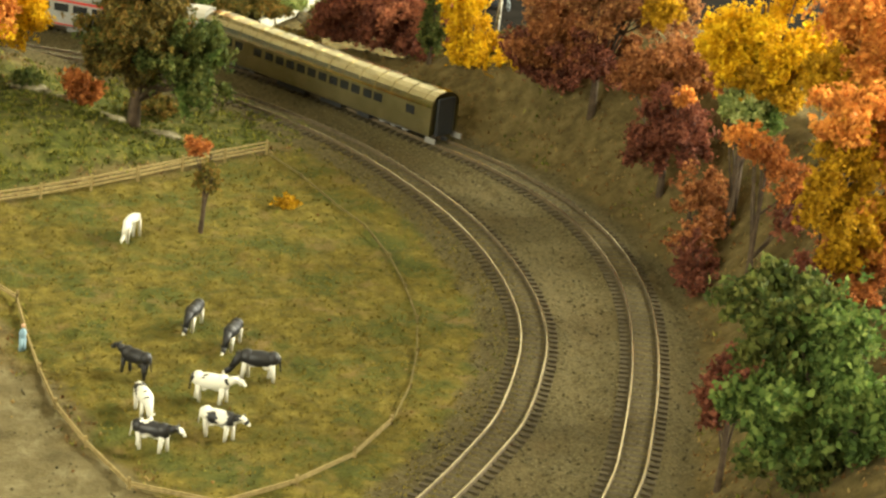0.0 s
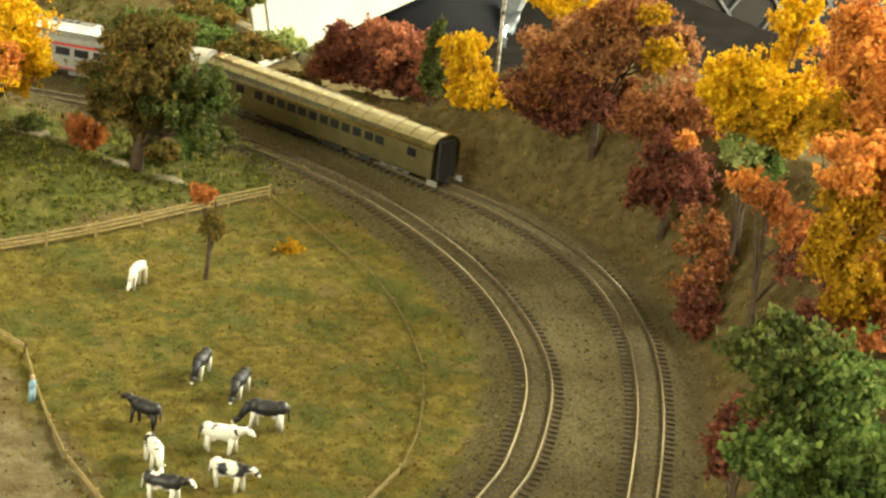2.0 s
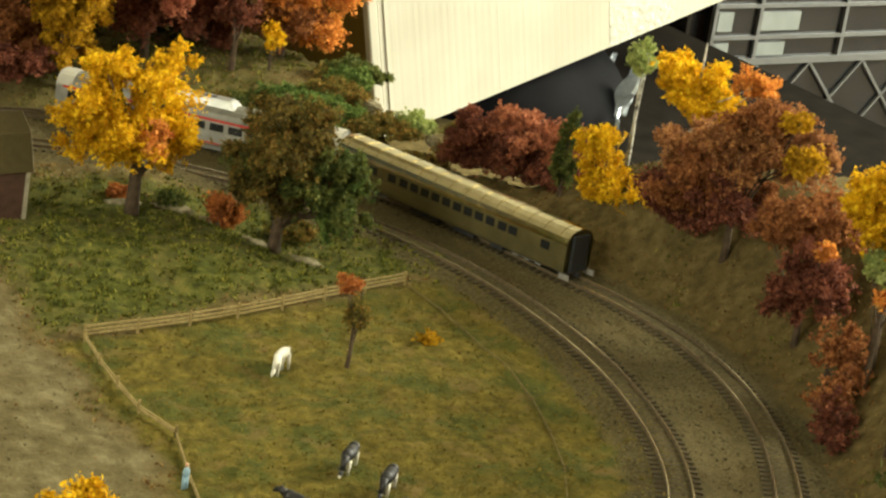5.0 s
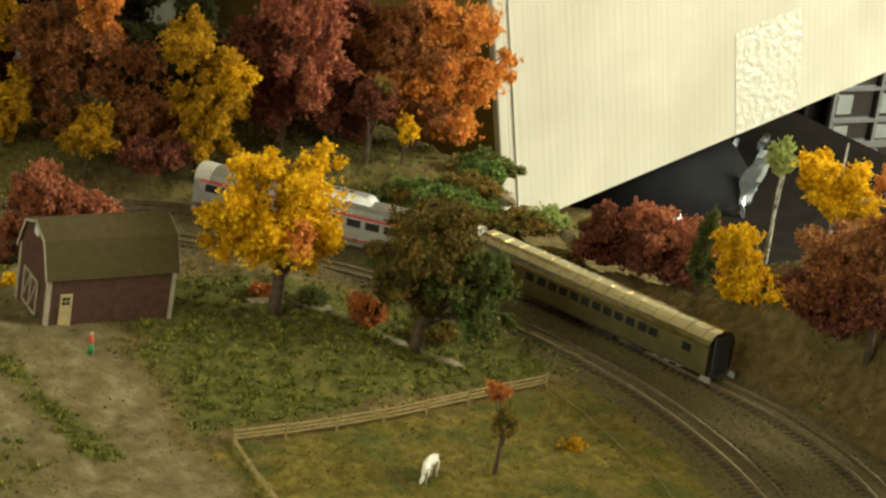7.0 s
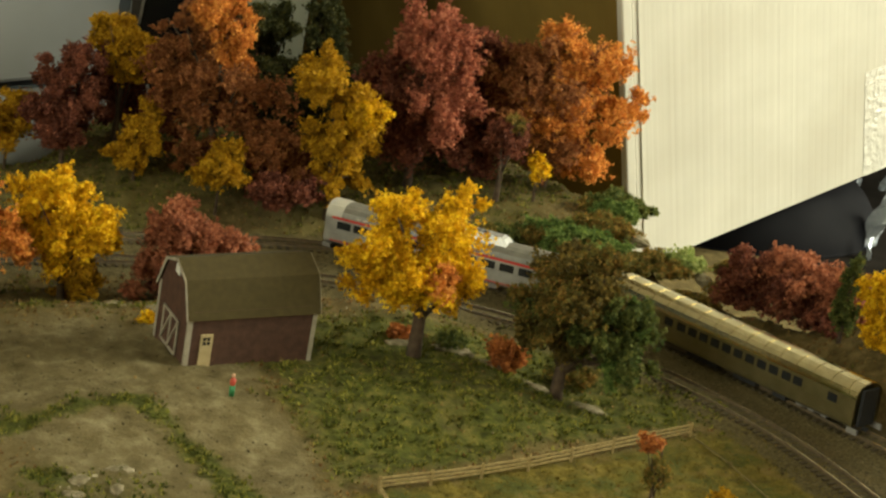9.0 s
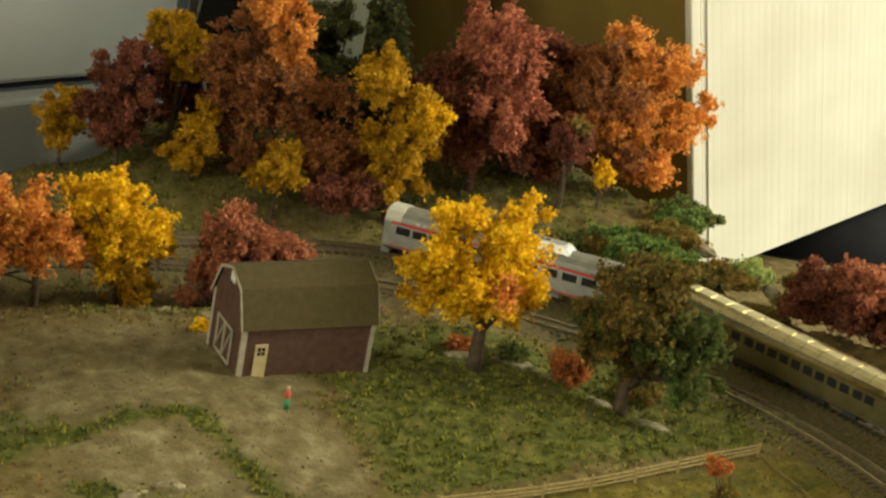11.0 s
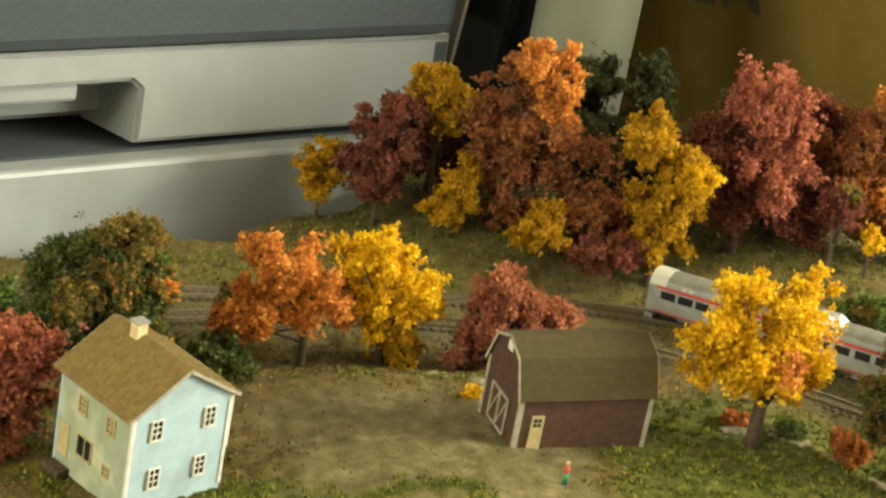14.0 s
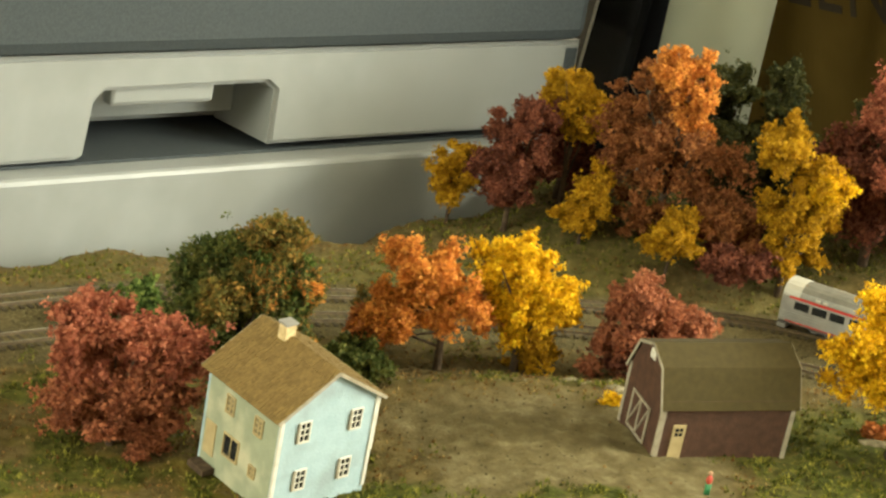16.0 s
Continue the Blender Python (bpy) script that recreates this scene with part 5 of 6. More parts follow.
def cow(x, y, heading, head_low, spot, label, seed, scale=1.2, legs=2):
    hz = 0.0018 if head_low else 0.0068
    blobs = [("ball", (0, 0, 0.0058), (0.0052, 0.0021, 0.0022), 0), ("ball", (0.0030, 0, 0.0060), (0.0022, 0.0019, 0.0022), 0),
             ("ball", (-0.0036, 0, 0.0062), (0.0019, 0.0019, 0.0020), 0), ("peg", (0.0046, 0, 0.0066), (0.0070, 0, hz + 0.0006), (0.0014, 0.0008), 0),
             ("ball", (0.0076, 0, hz), (0.0014, 0.0008, 0.0009), 0, 35), ("ball", (0.0087, 0, hz - 0.0008), (0.0005, 0.0005, 0.0005), legs),
             ("peg", (0.0068, 0.0006, hz + 0.0007), (0.0066, 0.0016, hz + 0.0011), (0.0003, 0.0002), 0), ("peg", (0.0068, -0.0006, hz + 0.0007), (0.0066, -0.0016, hz + 0.0011), (0.0003, 0.0002), 0),
             ("peg", (-0.0053, 0, 0.0070), (-0.0058, 0, 0.0028), (0.0003, 0.0002), 0), ("ball", (-0.002, 0, 0.0036), (0.0011, 0.0009, 0.0008), legs), ("ball", (0.0016, 0, 0.0042), (0.0022, 0.0012, 0.0008), legs)]
    for lx, ly, sh in ((0.0034, 0.0011, 0.0006), (0.0031, -0.0011, -0.0005), (-0.0036, 0.0011, -0.0006), (-0.0033, -0.0011, 0.0005)):
        blobs.append(("peg", (lx, ly, 0.0048), (lx + sh, ly, 0.0000), (0.0008, 0.00045), legs))
    mats = [cow_white, cow_black, cow_white]
    me = figurine_mesh("cow_figurine", blobs, mats, spot, seed)
    ob = new("cow_figurine", me)
    ob.matrix_world = pose(x, y, gh(x, y) + 0.0002, 0, 0, heading) @ Matrix.Scale(scale, 4)
    return tagged(ob, label, "cow figurine", "toy cows in the pasture")


AZ = 32.9
RT, AW = -AZ, 90 - AZ
cow(0.3365, 0.6808, AW + 168, True, -0.4, "black toy cow with white legs grazing in the pasture", 1)
cow(0.3426, 0.6612, AW + 168, True, -0.4, "black toy cow with pale legs grazing", 2)
cow(0.2994, 0.6480, RT + 150, False, -0.6, "plain black toy cow standing", 3, legs=1)
cow(0.3395, 0.6340, RT + 180, True, 0.02, "black toy cow with white belly grazing", 4, 1.35)
cow(0.3151, 0.6205, RT - 5, False, 0.70, "white toy cow with black spots", 5, 1.3)
cow(0.2897, 0.6190, RT - 65, True, 0.62, "white toy cow with black patches seen grazing", 6, 1.2)
cow(0.2806, 0.5915, RT - 12, False, 0.24, "black toy cow with white legs", 7, 1.25)
cow(0.3055, 0.5945, RT - 20, False, 0.52, "black and white patched toy cow", 8, 1.25)
blobs = [("ball", (0, 0, 0.0078), (0.0048, 0.0018, 0.0020), 0), ("peg", (0.0036, 0, 0.0080), (0.0066, 0.0004, 0.0040), (0.0015, 0.0008), 0), ("ball", (0.0072, 0.0005, 0.0026), (0.0018, 0.0007, 0.0008), 0, 60),
         ("peg", (-0.0046, 0, 0.0086), (-0.0062, 0, 0.0040), (0.0005, 0.0003), 0)]
for lx, ly, sh in ((0.0034, 0.0009, 0.0008), (0.0031, -0.0009, -0.0004), (-0.0036, 0.0009, -0.0008), (-0.0033, -0.0009, 0.0004)):
    blobs.append(("peg", (lx, ly, 0.0068), (lx + sh, ly, 0.0), (0.0008, 0.0004), 0))
ob = new("horse_figurine", figurine_mesh("horse_figurine", blobs, [cow_white], 0, 9))
ob.matrix_world = pose(0.3515, 0.7725, gh(0.3515, 0.7725), 0, 0, RT + 250) @ Matrix.Scale(1.12, 4)
tagged(ob, "white toy horse grazing in the pasture", "horse figurine")


def toy_figure(x, y, upper, lower, label):
    blobs = [("peg", (0.0006, 0, 0.0), (0.0005, 0, 0.005), (0.0006, 0.0008), 1), ("peg", (-0.0007, 0, 0.0), (-0.0005, 0, 0.005), (0.0006, 0.0008), 1),
             ("ball", (0, 0, 0.0066), (0.0014, 0.0009, 0.0022), 0), ("ball", (0, 0, 0.0096), (0.0008, 0.0008, 0.0009), 2)]
    o2 = new("toy_figure", figurine_mesh("toy_figure", blobs, [upper, lower, skin_paint], 0, 1))
    o2.matrix_world = pose(x, y, gh(x, y))
    return tagged(o2, label, "figurine")


toy_figure(0.246, 0.892, red_paint, green_paint, "tiny painted figurine with red top beside the barn")
toy_figure(0.2705, 0.679, blue_paint, blue_paint, "tiny pale blue figurine at the pasture fence")

# ---- things behind the layout ----
FX, FY = Vector((0.975, 0.22, 0)), Vector((-0.22, 0.975, 0))
tilt = Matrix.Rotation(radians(-14.7), 4, "Y")
bframe = Matrix(((FX.x, FY.x, 0, 0.6414), (FX.y, FY.y, 0, 1.233), (0, 0, 1, -0.0534), (0, 0, 0, 1))) @ tilt
carton = empty("cardboard_box", bframe, "large corrugated cardboard box leaning behind the layout", "box")
CW, CD, CH = 0.62, 0.40, 0.46


def corrugated(name, p0, du, dv, nu, label, mat=card):
    """A card panel with shallow upright flutes: du along, dv up."""
    p0, du, dv = Vector(p0), Vector(du), Vector(dv)
    nrm = du.cross(dv).normalized()
    vs, fs = [], []
    rng = random.Random(nu)
    for i in range(nu + 1):
        off = nrm * (0.00003 * math.sin(i * math.pi / 2) + rng.uniform(-0.00003, 0.00003))
        for j in (0, 1):
            vs.append(p0 + du * (i / nu) + dv * j + off)
    m = len(vs)
    vs += [v - nrm * 0.0035 for v in vs[:m]]
    for i in range(nu):
        a = 2 * i
        fs += [(a, a + 2, a + 3, a + 1), (m + a + 1, m + a + 3, m + a + 2, m + a), (a, m + a, m + a + 2, a + 2), (a + 1, a + 3, m + a + 3, m + a + 1)]
    fs += [(0, 1, m + 1, m), (2 * nu, m + 2 * nu, m + 2 * nu + 1, 2 * nu + 1)]
    return mesh_ob(name, vs, fs, mat, carton, label, smooth=False)


# front in the glare-paled card, left side in the shade-darkened brown
corrugated("side_panel", (0.006, 0, 0), (CW, 0, 0), (0, 0, CH), 420, "fluted side panel, card paled for sun glare")
corrugated("side_panel", (0, CD, 0), (0, -CD, 0), (0, 0, CH), 260, "brown fluted side panel, card darkened for shade", shade_card)
corrugated("side_panel", (CW, 0.004, 0), (0, CD, 0), (0, 0, CH), 40, "far side panel")
corrugated("side_panel", (CW, CD, 0), (-CW, 0, 0), (0, 0, CH), 60, "far side panel")
boxed("bottom", (0.004, 0.004, 0.0), (CW, CD - 0.004, 0.004), card, carton)
bm = bmesh.new()
box(bm, (-0.0015, -0.0016, 0.0005), (0.0065, 0.004, CH), 0.0012)
part("corner_fold", bm, card, carton, "pale creased corner fold")
for x in (0.0068, 0.0118):
    boxed("crease", (x, -0.0009, 0.0005), (x + 0.0012, -0.0001, CH), card, carton, "raised crease beside the fold", 0.0003)
boxed("tape_strip", (0.2104, -0.00032, 0.0), (0.2755, -0.0002, 0.076), tape, carton, "crinkled clear packing tape")
letters = bpy.data.curves.new("printed_letters", "FONT")
letters.body, letters.size, letters.extrude, letters.space_character = "EEN", 0.062, 0.0002, 1.1
printing = new("printed_letters", letters)
printing.parent = carton
printing.matrix_local = Matrix(((0, 0, -1, -0.0004), (-0.993, 0.118, 0, 0.298), (0.118, 0.993, 0, 0.149), (0, 0, 0, 1)))
letters.materials.append(card_dark)
tagged(printing, "dark printed capital letters")

PD = Vector((0.907, 0.422, 0))
PN = Vector((-0.422, 0.907, 0))
pf = Matrix(((PD.x, PN.x, 0, -0.012), (PD.y, PN.y, 0, 1.182), (0, 0, 1, 0), (0, 0, 0, 1)))
printer = empty("printer", pf, "light grey desktop printer with dark lid and paper slot", "printer")
PX0, PX1 = -0.16, 0.381
SX0, SX1 = 0.052, 0.164
bm = bmesh.new()
outline = [(PX0, 0.0335), (SX0 - 0.004, 0.035), (SX0, 0.037), (SX0 + 0.003, 0.064), (SX0 + 0.008, 0.0695), (SX1 - 0.006, 0.0705), (SX1, 0.066), (SX1, 0.037), (PX1 - 0.004, 0.037), (PX1, 0.041), (PX1, 0.088), (PX0, 0.088)]
f = bm.faces.new([bm.verts.new((x, 0, z)) for x, z in outline])
r = bmesh.ops.extrude_face_region(bm, geom=[f])
bmesh.ops.translate(bm, verts=[g for g in r["geom"] if isinstance(g, bmesh.types.BMVert)], vec=(0, 0.05, 0))
bmesh.ops.recalc_face_normals(bm, faces=bm.faces)
bmesh.ops.bevel(bm, geom=[e for e in bm.edges if all(abs(v.co.y) < 1e-6 for v in e.verts)], offset=0.0022, segments=3, affect="EDGES")
part("front_panel", bm, plastic_grey, printer, "light grey front panel with slot")
boxed("body", (PX0, 0.0505, 0.037), (PX1, 0.30, 0.088), plastic_grey, printer, "", 0.003)
boxed("slot_back", (SX0 - 0.002, 0.036, 0.045), (SX1 + 0.002, 0.0499, 0.0745), plastic_grey, printer, "grey inner wall of slot")
bm = bmesh.new()
box(bm, (SX0 + 0.014, 0.004, 0.0605), (SX1 - 0.036, 0.012, 0.0718), 0.0022)
part("paper_stop", bm, plastic_grey, printer, "rounded grey tab")
bm = bmesh.new()
box(bm, (PX0, -0.006, 0.0885), (PX1 - 0.002, 0.30, 0.30), 0.008)
part("lid", bm, plastic_dark, printer, "dark grey scanner lid")
bm = bmesh.new()
box(bm, (PX0, -0.012, -0.053), (PX1 + 0.01, 0.30, 0.0312), 0.0028)
part("base", bm, plastic_grey, printer, "light grey lower body")
boxed("tray", (PX0, 0.004, 0.0314), (PX1 - 0.004, 0.29, 0.0328), plastic_dark, printer, "dark paper tray")
boxed("side_grip", (PX1 - 0.012, -0.0006, 0.064), (PX1 - 0.003, 0.0009, 0.084), plastic_dark, printer, "dark recessed grip", 0.0005)

bm = bmesh.new()
box(bm, (-0.03, -0.02, -0.054), (0.03, 0.02, 0.42), 0.006)
ob = part("speaker_tower", bm, black_gloss, None)
ob.matrix_world = pose(0.385, 1.40, 0, 0, 8, 25)
tagged(ob, "glossy black upright case beside the printer", "equipment case")
boxed("front_panel", (-0.024, -0.0215, 0.0), (0.024, -0.0202, 0.40), black_soft, ob, "matt black front panel")
bm = bmesh.new()
bmesh.ops.create_cone(bm, cap_ends=True, segments=48, radius1=0.030, radius2=0.030, depth=0.55, matrix=Matrix.Translation((0, 0, 0.275)))
ob = part("cardboard_tube", bm, paper_roll, None, smooth=False)
ob.matrix_world = pose(0.398, 1.318, -0.054, -2, 3, 0)
for p in ob.data.polygons:
    p.use_smooth = len(p.vertices) == 4
tagged(ob, "upright cream paper tube behind the trees", "paper tube")
bm = bmesh.new()
bmesh.ops.create_cone(bm, cap_ends=True, segments=48, radius1=0.0306, radius2=0.0306, depth=0.02, matrix=Matrix.Translation((0, 0, 0.545)))
part("end_cap", bm, trim_worn, ob, "plastic end cap")

bm = bmesh.new()
bmesh.ops.create_uvsphere(bm, u_segments=40, v_segments=20, radius=1.0)
bmesh.ops.delete(bm, geom=[v for v in bm.verts if v.co.z < -0.01], context="VERTS")
bmesh.ops.transform(bm, verts=bm.verts, matrix=Matrix.Diagonal((0.11, 0.10, 0.062, 1)))
ob = part("dome_cover", bm, black_soft, None, smooth=True)
ob.matrix_world = pose(0.79, 1.36, -0.054)
tagged(ob, "dark rounded plastic cover on the table", "equipment cover")
v_, f_ = tube([(0.110 * math.cos(a), 0.100 * math.sin(a), 0.001) for a in np.linspace(0, 2 * math.pi, 41)], [0.0012] * 41, 6)
mesh_ob("rim", v_, f_, black_soft, ob, "raised dark rim")
# pale bluish silver for strips that imitate highlights on dark glossy things
glint_mat = material("glint_silver", ((0.40, 0.45, 0.50), (0.62, 0.68, 0.74)), 160.0, 0.25, 0.5, spec=0.8)


def glint_strip(x, y, rz, h, w, seed):
    """A crumpled, twisted pale strip standing on the table, added to imitate a highlight."""
    rng = np.random.RandomState(seed)
    vs, fs, n_ = [], [], 9
    for i in range(n_):
        t = i / (n_ - 1)
        a_, half = 0.5 * math.sin(3.1 * t + seed) + rng.uniform(-0.2, 0.2), w * (0.3 + 0.7 * math.sin(math.pi * (0.1 + 0.8 * t))) * rng.uniform(0.85, 1.15)
        cx = 0.35 * h * (t - 0.5) + 0.08 * w * rng.normal()
        for k_ in (-1.0, -0.2, 0.5, 1.0):
            vs.append((cx + half * k_ * math.cos(a_), half * k_ * math.sin(a_) + 0.16 * w * rng.normal(), h * t))
    for i in range(n_ - 1):
        for k_ in range(3):
            p_ = i * 4 + k_
            fs.append((p_, p_ + 1, p_ + 5, p_ + 4))
    o3 = mesh_ob("glint_strip", vs, fs, glint_mat)
    sol = o3.modifiers.new("thickness", "SOLIDIFY")
    sol.thickness = 0.0004
    o3.matrix_world = pose(x, y, -0.054, 0, 0, rz)
    return tagged(o3, "added pale shiny strip imitating a bright highlight", "plastic wrap", "scraps of plastic wrap")


for i, (x, y, rz, h, w) in enumerate(((0.860, 1.278, -35, 0.044, 0.0075), (0.872, 1.290, 20, 0.020, 0.0035), (0.930, 1.402, -20, 0.016, 0.004), (0.972, 1.421, -50, 0.014, 0.004), (0.846, 1.262, 60, 0.014, 0.004), (0.728, 1.178, 15, 0.030, 0.007))):
    glint_strip(x, y, rz, h, w, 60 + i)

cabinet = empty("display_cabinet", pose(1.148, 1.567, 0, 0, 0, 7.4), "dark glazed cabinet with diamond lattice door", "cabinet")
boxed("body", (-0.02, 0.012, -0.75), (0.75, 0.33, 0.25), black_gloss, cabinet, "black cabinet body", 0.004)
boxed("glass_pane", (-0.002, 0.002, -0.70), (0.73, 0.006, 0.22), glass_cab, cabinet, "dark reflecting glass")
for x in (0.0, 0.055, 0.165, 0.275, 0.385):
    boxed("muntin", (x - 0.002, -0.002, -0.09), (x + 0.002, 0.0019, 0.22), muntin, cabinet, "silver glazing bar")
for z in (0.01, -0.041, -0.070, -0.183, -0.276):
    boxed("muntin", (0.0, -0.0025, z - 0.0016), (0.73, 0.0018, z + 0.0016), muntin, cabinet, "silver glazing bar")
boxed("muntin", (-0.002, -0.003, -0.095), (0.73, 0.0017, -0.089), muntin, cabinet, "wide silver glazing bar")
# added pale panels that imitate window reflections in the dark glass
for x0, x1, z0, z1 in ((0.058, 0.122, -0.034, -0.006), (0.058, 0.106, -0.064, -0.047), (0.058, 0.092, -0.087, -0.075), (0.004, 0.022, -0.064, -0.047), (0.004, 0.022, -0.087, -0.075)):
    boxed("glare_panel", (x0, -0.0012, z0), (x1, 0.0014, z1), glare_mat, cabinet, "pale panel painted as window glare")
for i in range(-2, 11):
    for sgn in (-1, 1):
        xa = i * 0.07 + 0.06
        a, b = Vector((xa, -0.0004, -0.095)), Vector((xa + sgn * 0.088, -0.0004, -0.183))
        if min(a.x, b.x) < 0 or max(a.x, b.x) > 0.73:
            continue
        d = b - a
        bm = bmesh.new()
        box(bm, (-d.length / 2, -0.001 - 0.0006 * (sgn > 0), -0.0012), (d.length / 2, 0.001, 0.0012), m=Matrix.Translation((a + b) / 2) @ d.to_track_quat("X", "Y").to_matrix().to_4x4())
        part("lattice_bar", bm, muntin, cabinet, "silver diagonal bar")


# ---- stones ----
rock_mat = material("pale_rock", ((0.10, 0.083, 0.046), (0.175, 0.148, 0.09), (0.28, 0.245, 0.165)), 260.0, 0.9, bump=0.0008, bump_scale=500, spec=0.15)


def rock(x, y, sx, sy, sz, rz, seed):
    bm = bmesh.new()
    bmesh.ops.create_icosphere(bm, subdivisions=3, radius=1.0)
    for v in bm.verts:
        v.co *= 1 + 0.28 * noise.noise(v.co * 1.7 + Vector((seed * 3.1, 0, 0))) + 0.12 * noise.noise(v.co * 5 + Vector((0, seed, 0)))
        v.co = Vector((v.co.x * sx, v.co.y * sy, v.co.z * sz))
    ob = part("rock", bm, rock_mat, None)
    ob.matrix_world = pose(x, y, gh(x, y) - sz * 0.25, 0, 0, rz)
    return tagged(ob, "pale grey rock set in the turf", "rock", "rocks on the ridges")


for i, (x, y, sx, sy, sz, rz) in enumerate(((0.352, 0.950, 0.010, 0.004, 0.003, -20), (0.371, 0.941, 0.011, 0.004, 0.003, -30), (0.386, 0.929, 0.008, 0.004, 0.0028, -45), (0.401, 0.915, 0.009, 0.003, 0.003, -45),
        (0.420, 0.893, 0.010, 0.0035, 0.0025, -55), (0.552, 1.052, 0.004, 0.012, 0.003, 10), (0.561, 1.028, 0.004, 0.012, 0.003, -10), (0.545, 1.078, 0.004, 0.010, 0.003, 25), (0.566, 1.004, 0.003, 0.010, 0.002, 0),
        (0.166, 0.832, 0.007, 0.004, 0.0016, 30), (0.182, 0.838, 0.006, 0.003, 0.0014, 0), (0.176, 0.820, 0.005, 0.003, 0.0016, 60), (0.158, 0.818, 0.006, 0.004, 0.0016, -20), (0.246, 1.000, 0.006, 0.003, 0.002, 10), (0.262, 1.008, 0.005, 0.003, 0.002, -20), (0.228, 1.010, 0.005, 0.002, 0.0016, 5), (0.300, 0.992, 0.006, 0.003, 0.0018, -15), (0.286, 1.002, 0.004, 0.002, 0.0016, 20))):
    rock(x, y, sx, sy, sz, rz, i)


# ---- ground cover ----
def scatter(name, label, count, accept, mat, height, width, seed, blades=3, z_off=-0.0003):
    """Small grass tufts, one mesh."""
    rng = np.random.RandomState(seed)
    x, y = rng.uniform(-0.25, 0.62, count * 6), rng.uniform(0.42, 1.30, count * 6)
    w = accept(x, y)
    keep = np.where(rng.rand(len(x)) < w)[0][:count]
    x, y = x[keep], y[keep]
    z = ground_height(x, y) + z_off
    m = len(x)
    V = np.zeros((m, blades, 3, 3))
    for b in range(blades):
        a = rng.rand(m) * 6.28
        lean = rng.uniform(0.2, 1.3, m) * height
        h = height * rng.uniform(0.4, 1.2, m)
        wd = width * rng.uniform(0.6, 1.3, m)
        ca, sa_ = np.cos(a), np.sin(a)
        jx, jy = rng.normal(0, height * 0.25, m), rng.normal(0, height * 0.25, m)
        V[:, b, 0] = np.stack([x + jx - sa_ * wd, y + jy + ca * wd, z], -1)
        V[:, b, 1] = np.stack([x + jx + sa_ * wd, y + jy - ca * wd, z], -1)
        V[:, b, 2] = np.stack([x + jx + ca * lean, y + jy + sa_ * lean, z + h], -1)
    f = np.arange(m * blades * 3).reshape(-1, 3)
    return tagged(new(name, fast_mesh(name, V.reshape(-1, 3), f, mat)), label, "grass", kind="stuff")


def sample(mask):
    def get(x, y):
        i = np.clip(((x + 0.42) / 1.18 * (NX - 1)).round().astype(int), 0, NX - 1)
        j = np.clip(((y - 0.24) / 1.12 * (NY - 1)).round().astype(int), 0, NY - 1)
        return mask[i, j]
    return get


straw = material("straw_grass", ((0.077, 0.061, 0.011), (0.130, 0.102, 0.016), (0.195, 0.152, 0.031)), 45.0, 0.9, island=0.5, spec=0.1)
meadow = material("green_grass", ((0.034, 0.042, 0.007), (0.078, 0.088, 0.012), (0.215, 0.195, 0.036)), 140.0, 0.9, island=0.4, spec=0.1)
litter = material("fallen_leaves", ((0.100, 0.046, 0.013), (0.175, 0.095, 0.031), (0.22, 0.155, 0.056)), 60.0, 0.9, island=0.8, spec=0.1)
stone = material("ballast_stone", ((0.042, 0.034, 0.015), (0.076, 0.062, 0.028), (0.125, 0.104, 0.053)), 300.0, 0.9, island=0.8, spec=0.15)
open_ground = np.clip(1 - ballast - dirt - field - green, 0, 1) * (inside > 0.0008)
green_patch = smooth01((wavy(gx, gy, 55, 21) + 0.35 * wavy(gx, gy, 190, 22) - 0.12) / 0.2)
scatter("pasture_grass", "short straw-yellow and olive flocked grass", 26000, sample(field * (1 - 0.6 * green_patch)), straw, 0.0010, 0.00035, 31)
scatter("pasture_grass_green", "short green flocked grass patches", 12000, sample(field * green_patch * 0.7 + 0.02 * field), meadow, 0.0010, 0.00035, 32)
scatter("slope_grass", "rough green turf on the slope and lawn", 42000, sample(green * smooth01((wavy(gx, gy, 420, 25) + 0.6 * wavy(gx, gy, 900, 26) + 0.25) / 0.35)), meadow, 0.0019, 0.00055, 33)
# narrow dark line from the barn corner along the lane
rut_line = smooth01((0.0022 - line_dist(gx, gy, [(0.236, 0.942), (0.244, 0.930), (0.252, 0.908), (0.262, 0.880)])) / 0.0015)
scatter("dark_rut", "narrow dark line of short blades beside the lane", 3000, sample(rut_line), bark, 0.0008, 0.0006, 36)
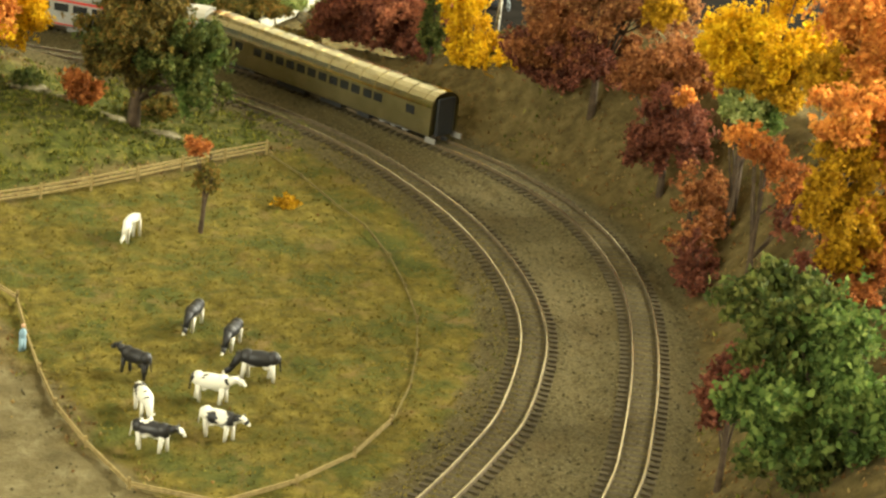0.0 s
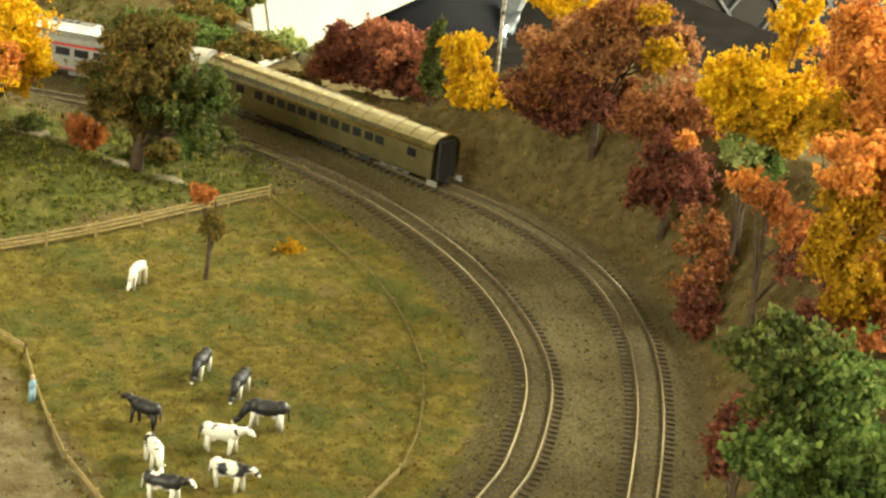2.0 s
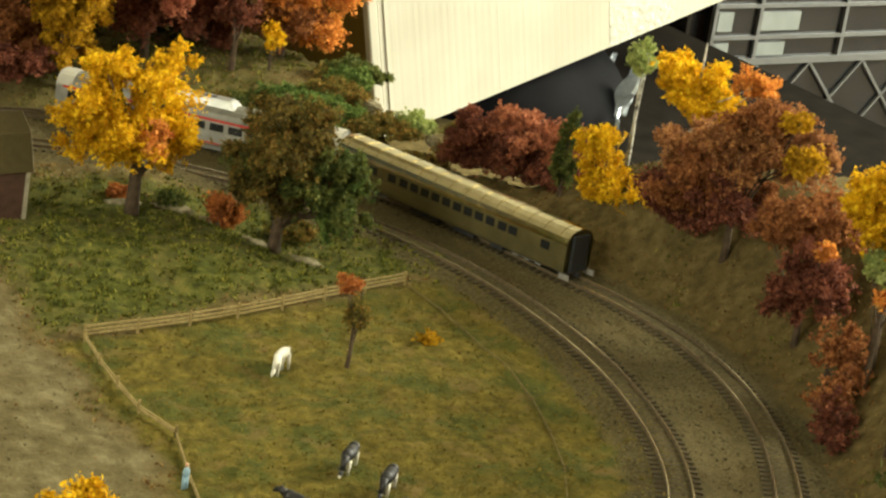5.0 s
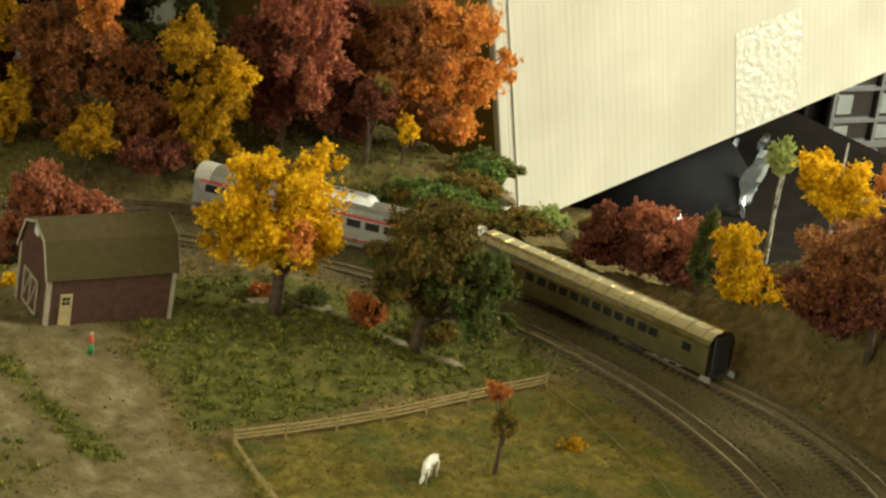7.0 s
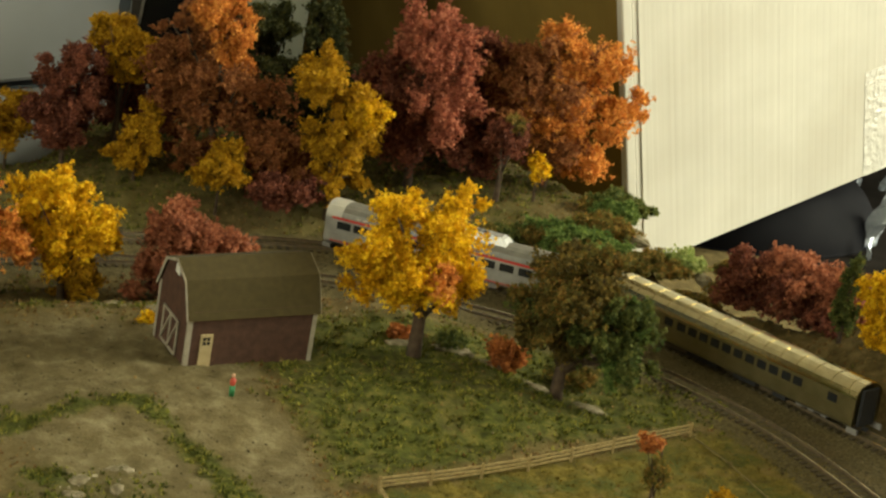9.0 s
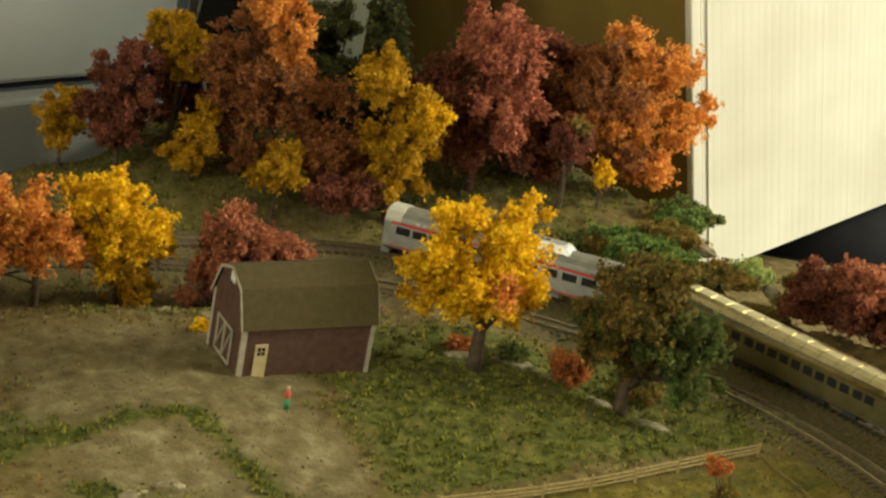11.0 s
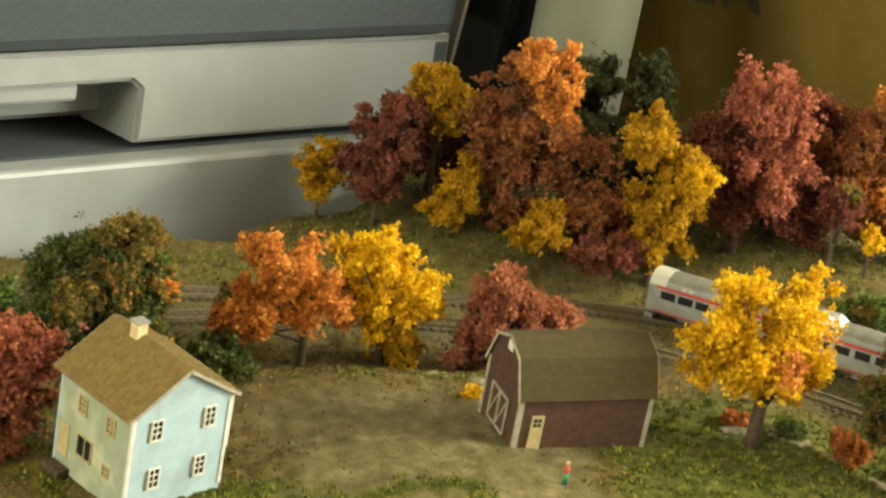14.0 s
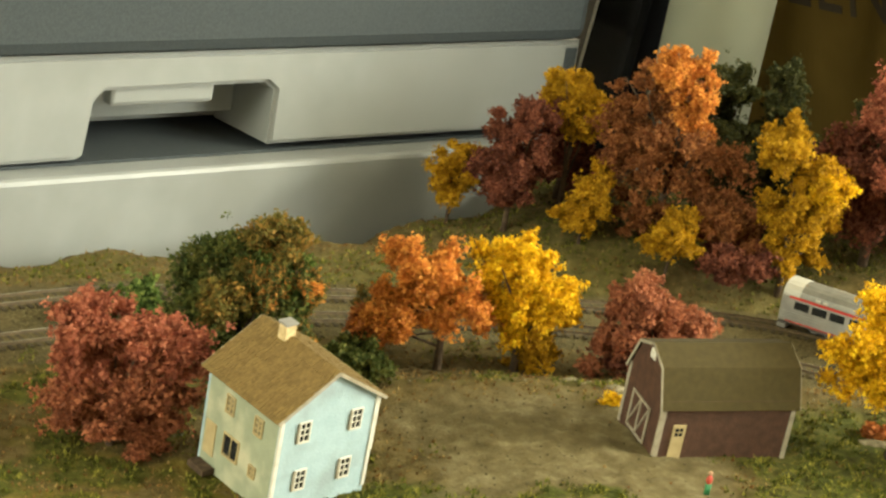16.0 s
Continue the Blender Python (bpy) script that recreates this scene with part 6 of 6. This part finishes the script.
scatter("bank_litter", "brown leaf litter and dry turf", 21000, sample(open_ground), litter, 0.0014, 0.0005, 34)
scatter("bank_grass", "dull olive turf on open ground", 9000, sample(open_ground * green_patch), meadow, 0.0018, 0.0005, 35)


def pebbles(name, label, count, accept, mat, size, seed):
    rng = np.random.RandomState(seed)
    x, y = rng.uniform(-0.2, 0.62, count * 6), rng.uniform(0.42, 1.30, count * 6)
    keep = np.where(rng.rand(len(x)) < accept(x, y))[0][:count]
    p = np.stack([x[keep], y[keep], ground_height(x[keep], y[keep])], -1)
    m = len(p)
    q, _ = np.linalg.qr(rng.normal(size=(m, 3, 3)))
    sc = size * rng.uniform(0.4, 1.3, (m, 1, 1)) * rng.uniform(0.6, 1.2, (m, 6, 1))
    v = np.einsum("mij,kj->mki", q, OCTA_V) * sc + p[:, None, :]
    f = (OCTA_F[None] + 6 * np.arange(m)[:, None, None]).reshape(-1, 3)
    return tagged(new(name, fast_mesh(name, v.reshape(-1, 3), f, mat)), label, "gravel", kind="stuff")


pebbles("ballast_gravel", "grey-brown model ballast stones round the tracks", 22000, sample(ballast * (inside > 0.004)), stone, 0.0006, 41)
pebbles("yard_gravel", "pale dust and grit on the dirt yard", 5000, sample(dirt + 0.25 * green + 0.15 * open_ground), stone, 0.00055, 42)
rubble = smooth01((0.016 + wob - np.abs(gy - 1.006 + 0.10 * (gx - 0.25))) / 0.01) * smooth01((gx - 0.13) / 0.02) * smooth01((0.36 - gx) / 0.03) * inner
rubble = np.maximum(rubble, smooth01((0.022 + wob - np.hypot(gx - 0.170, gy - 0.827)) / 0.012))
rubble = np.maximum(rubble, smooth01((0.018 + wob - np.hypot(gx - 0.048, gy - 0.956)) / 0.012))
pebbles("pale_rubble", "pale crumbled rock and grit behind the yard", 2600, sample(rubble * smooth01((tufts + 0.3) / 0.4)), rock_mat, 0.0009, 43)
pebbles("scattered_leaves", "bright fallen leaves and specks on the turf", 420, sample((0.3 * field + green + 0.5 * dirt) * (inside > 0.01)), litter, 0.0008, 44)
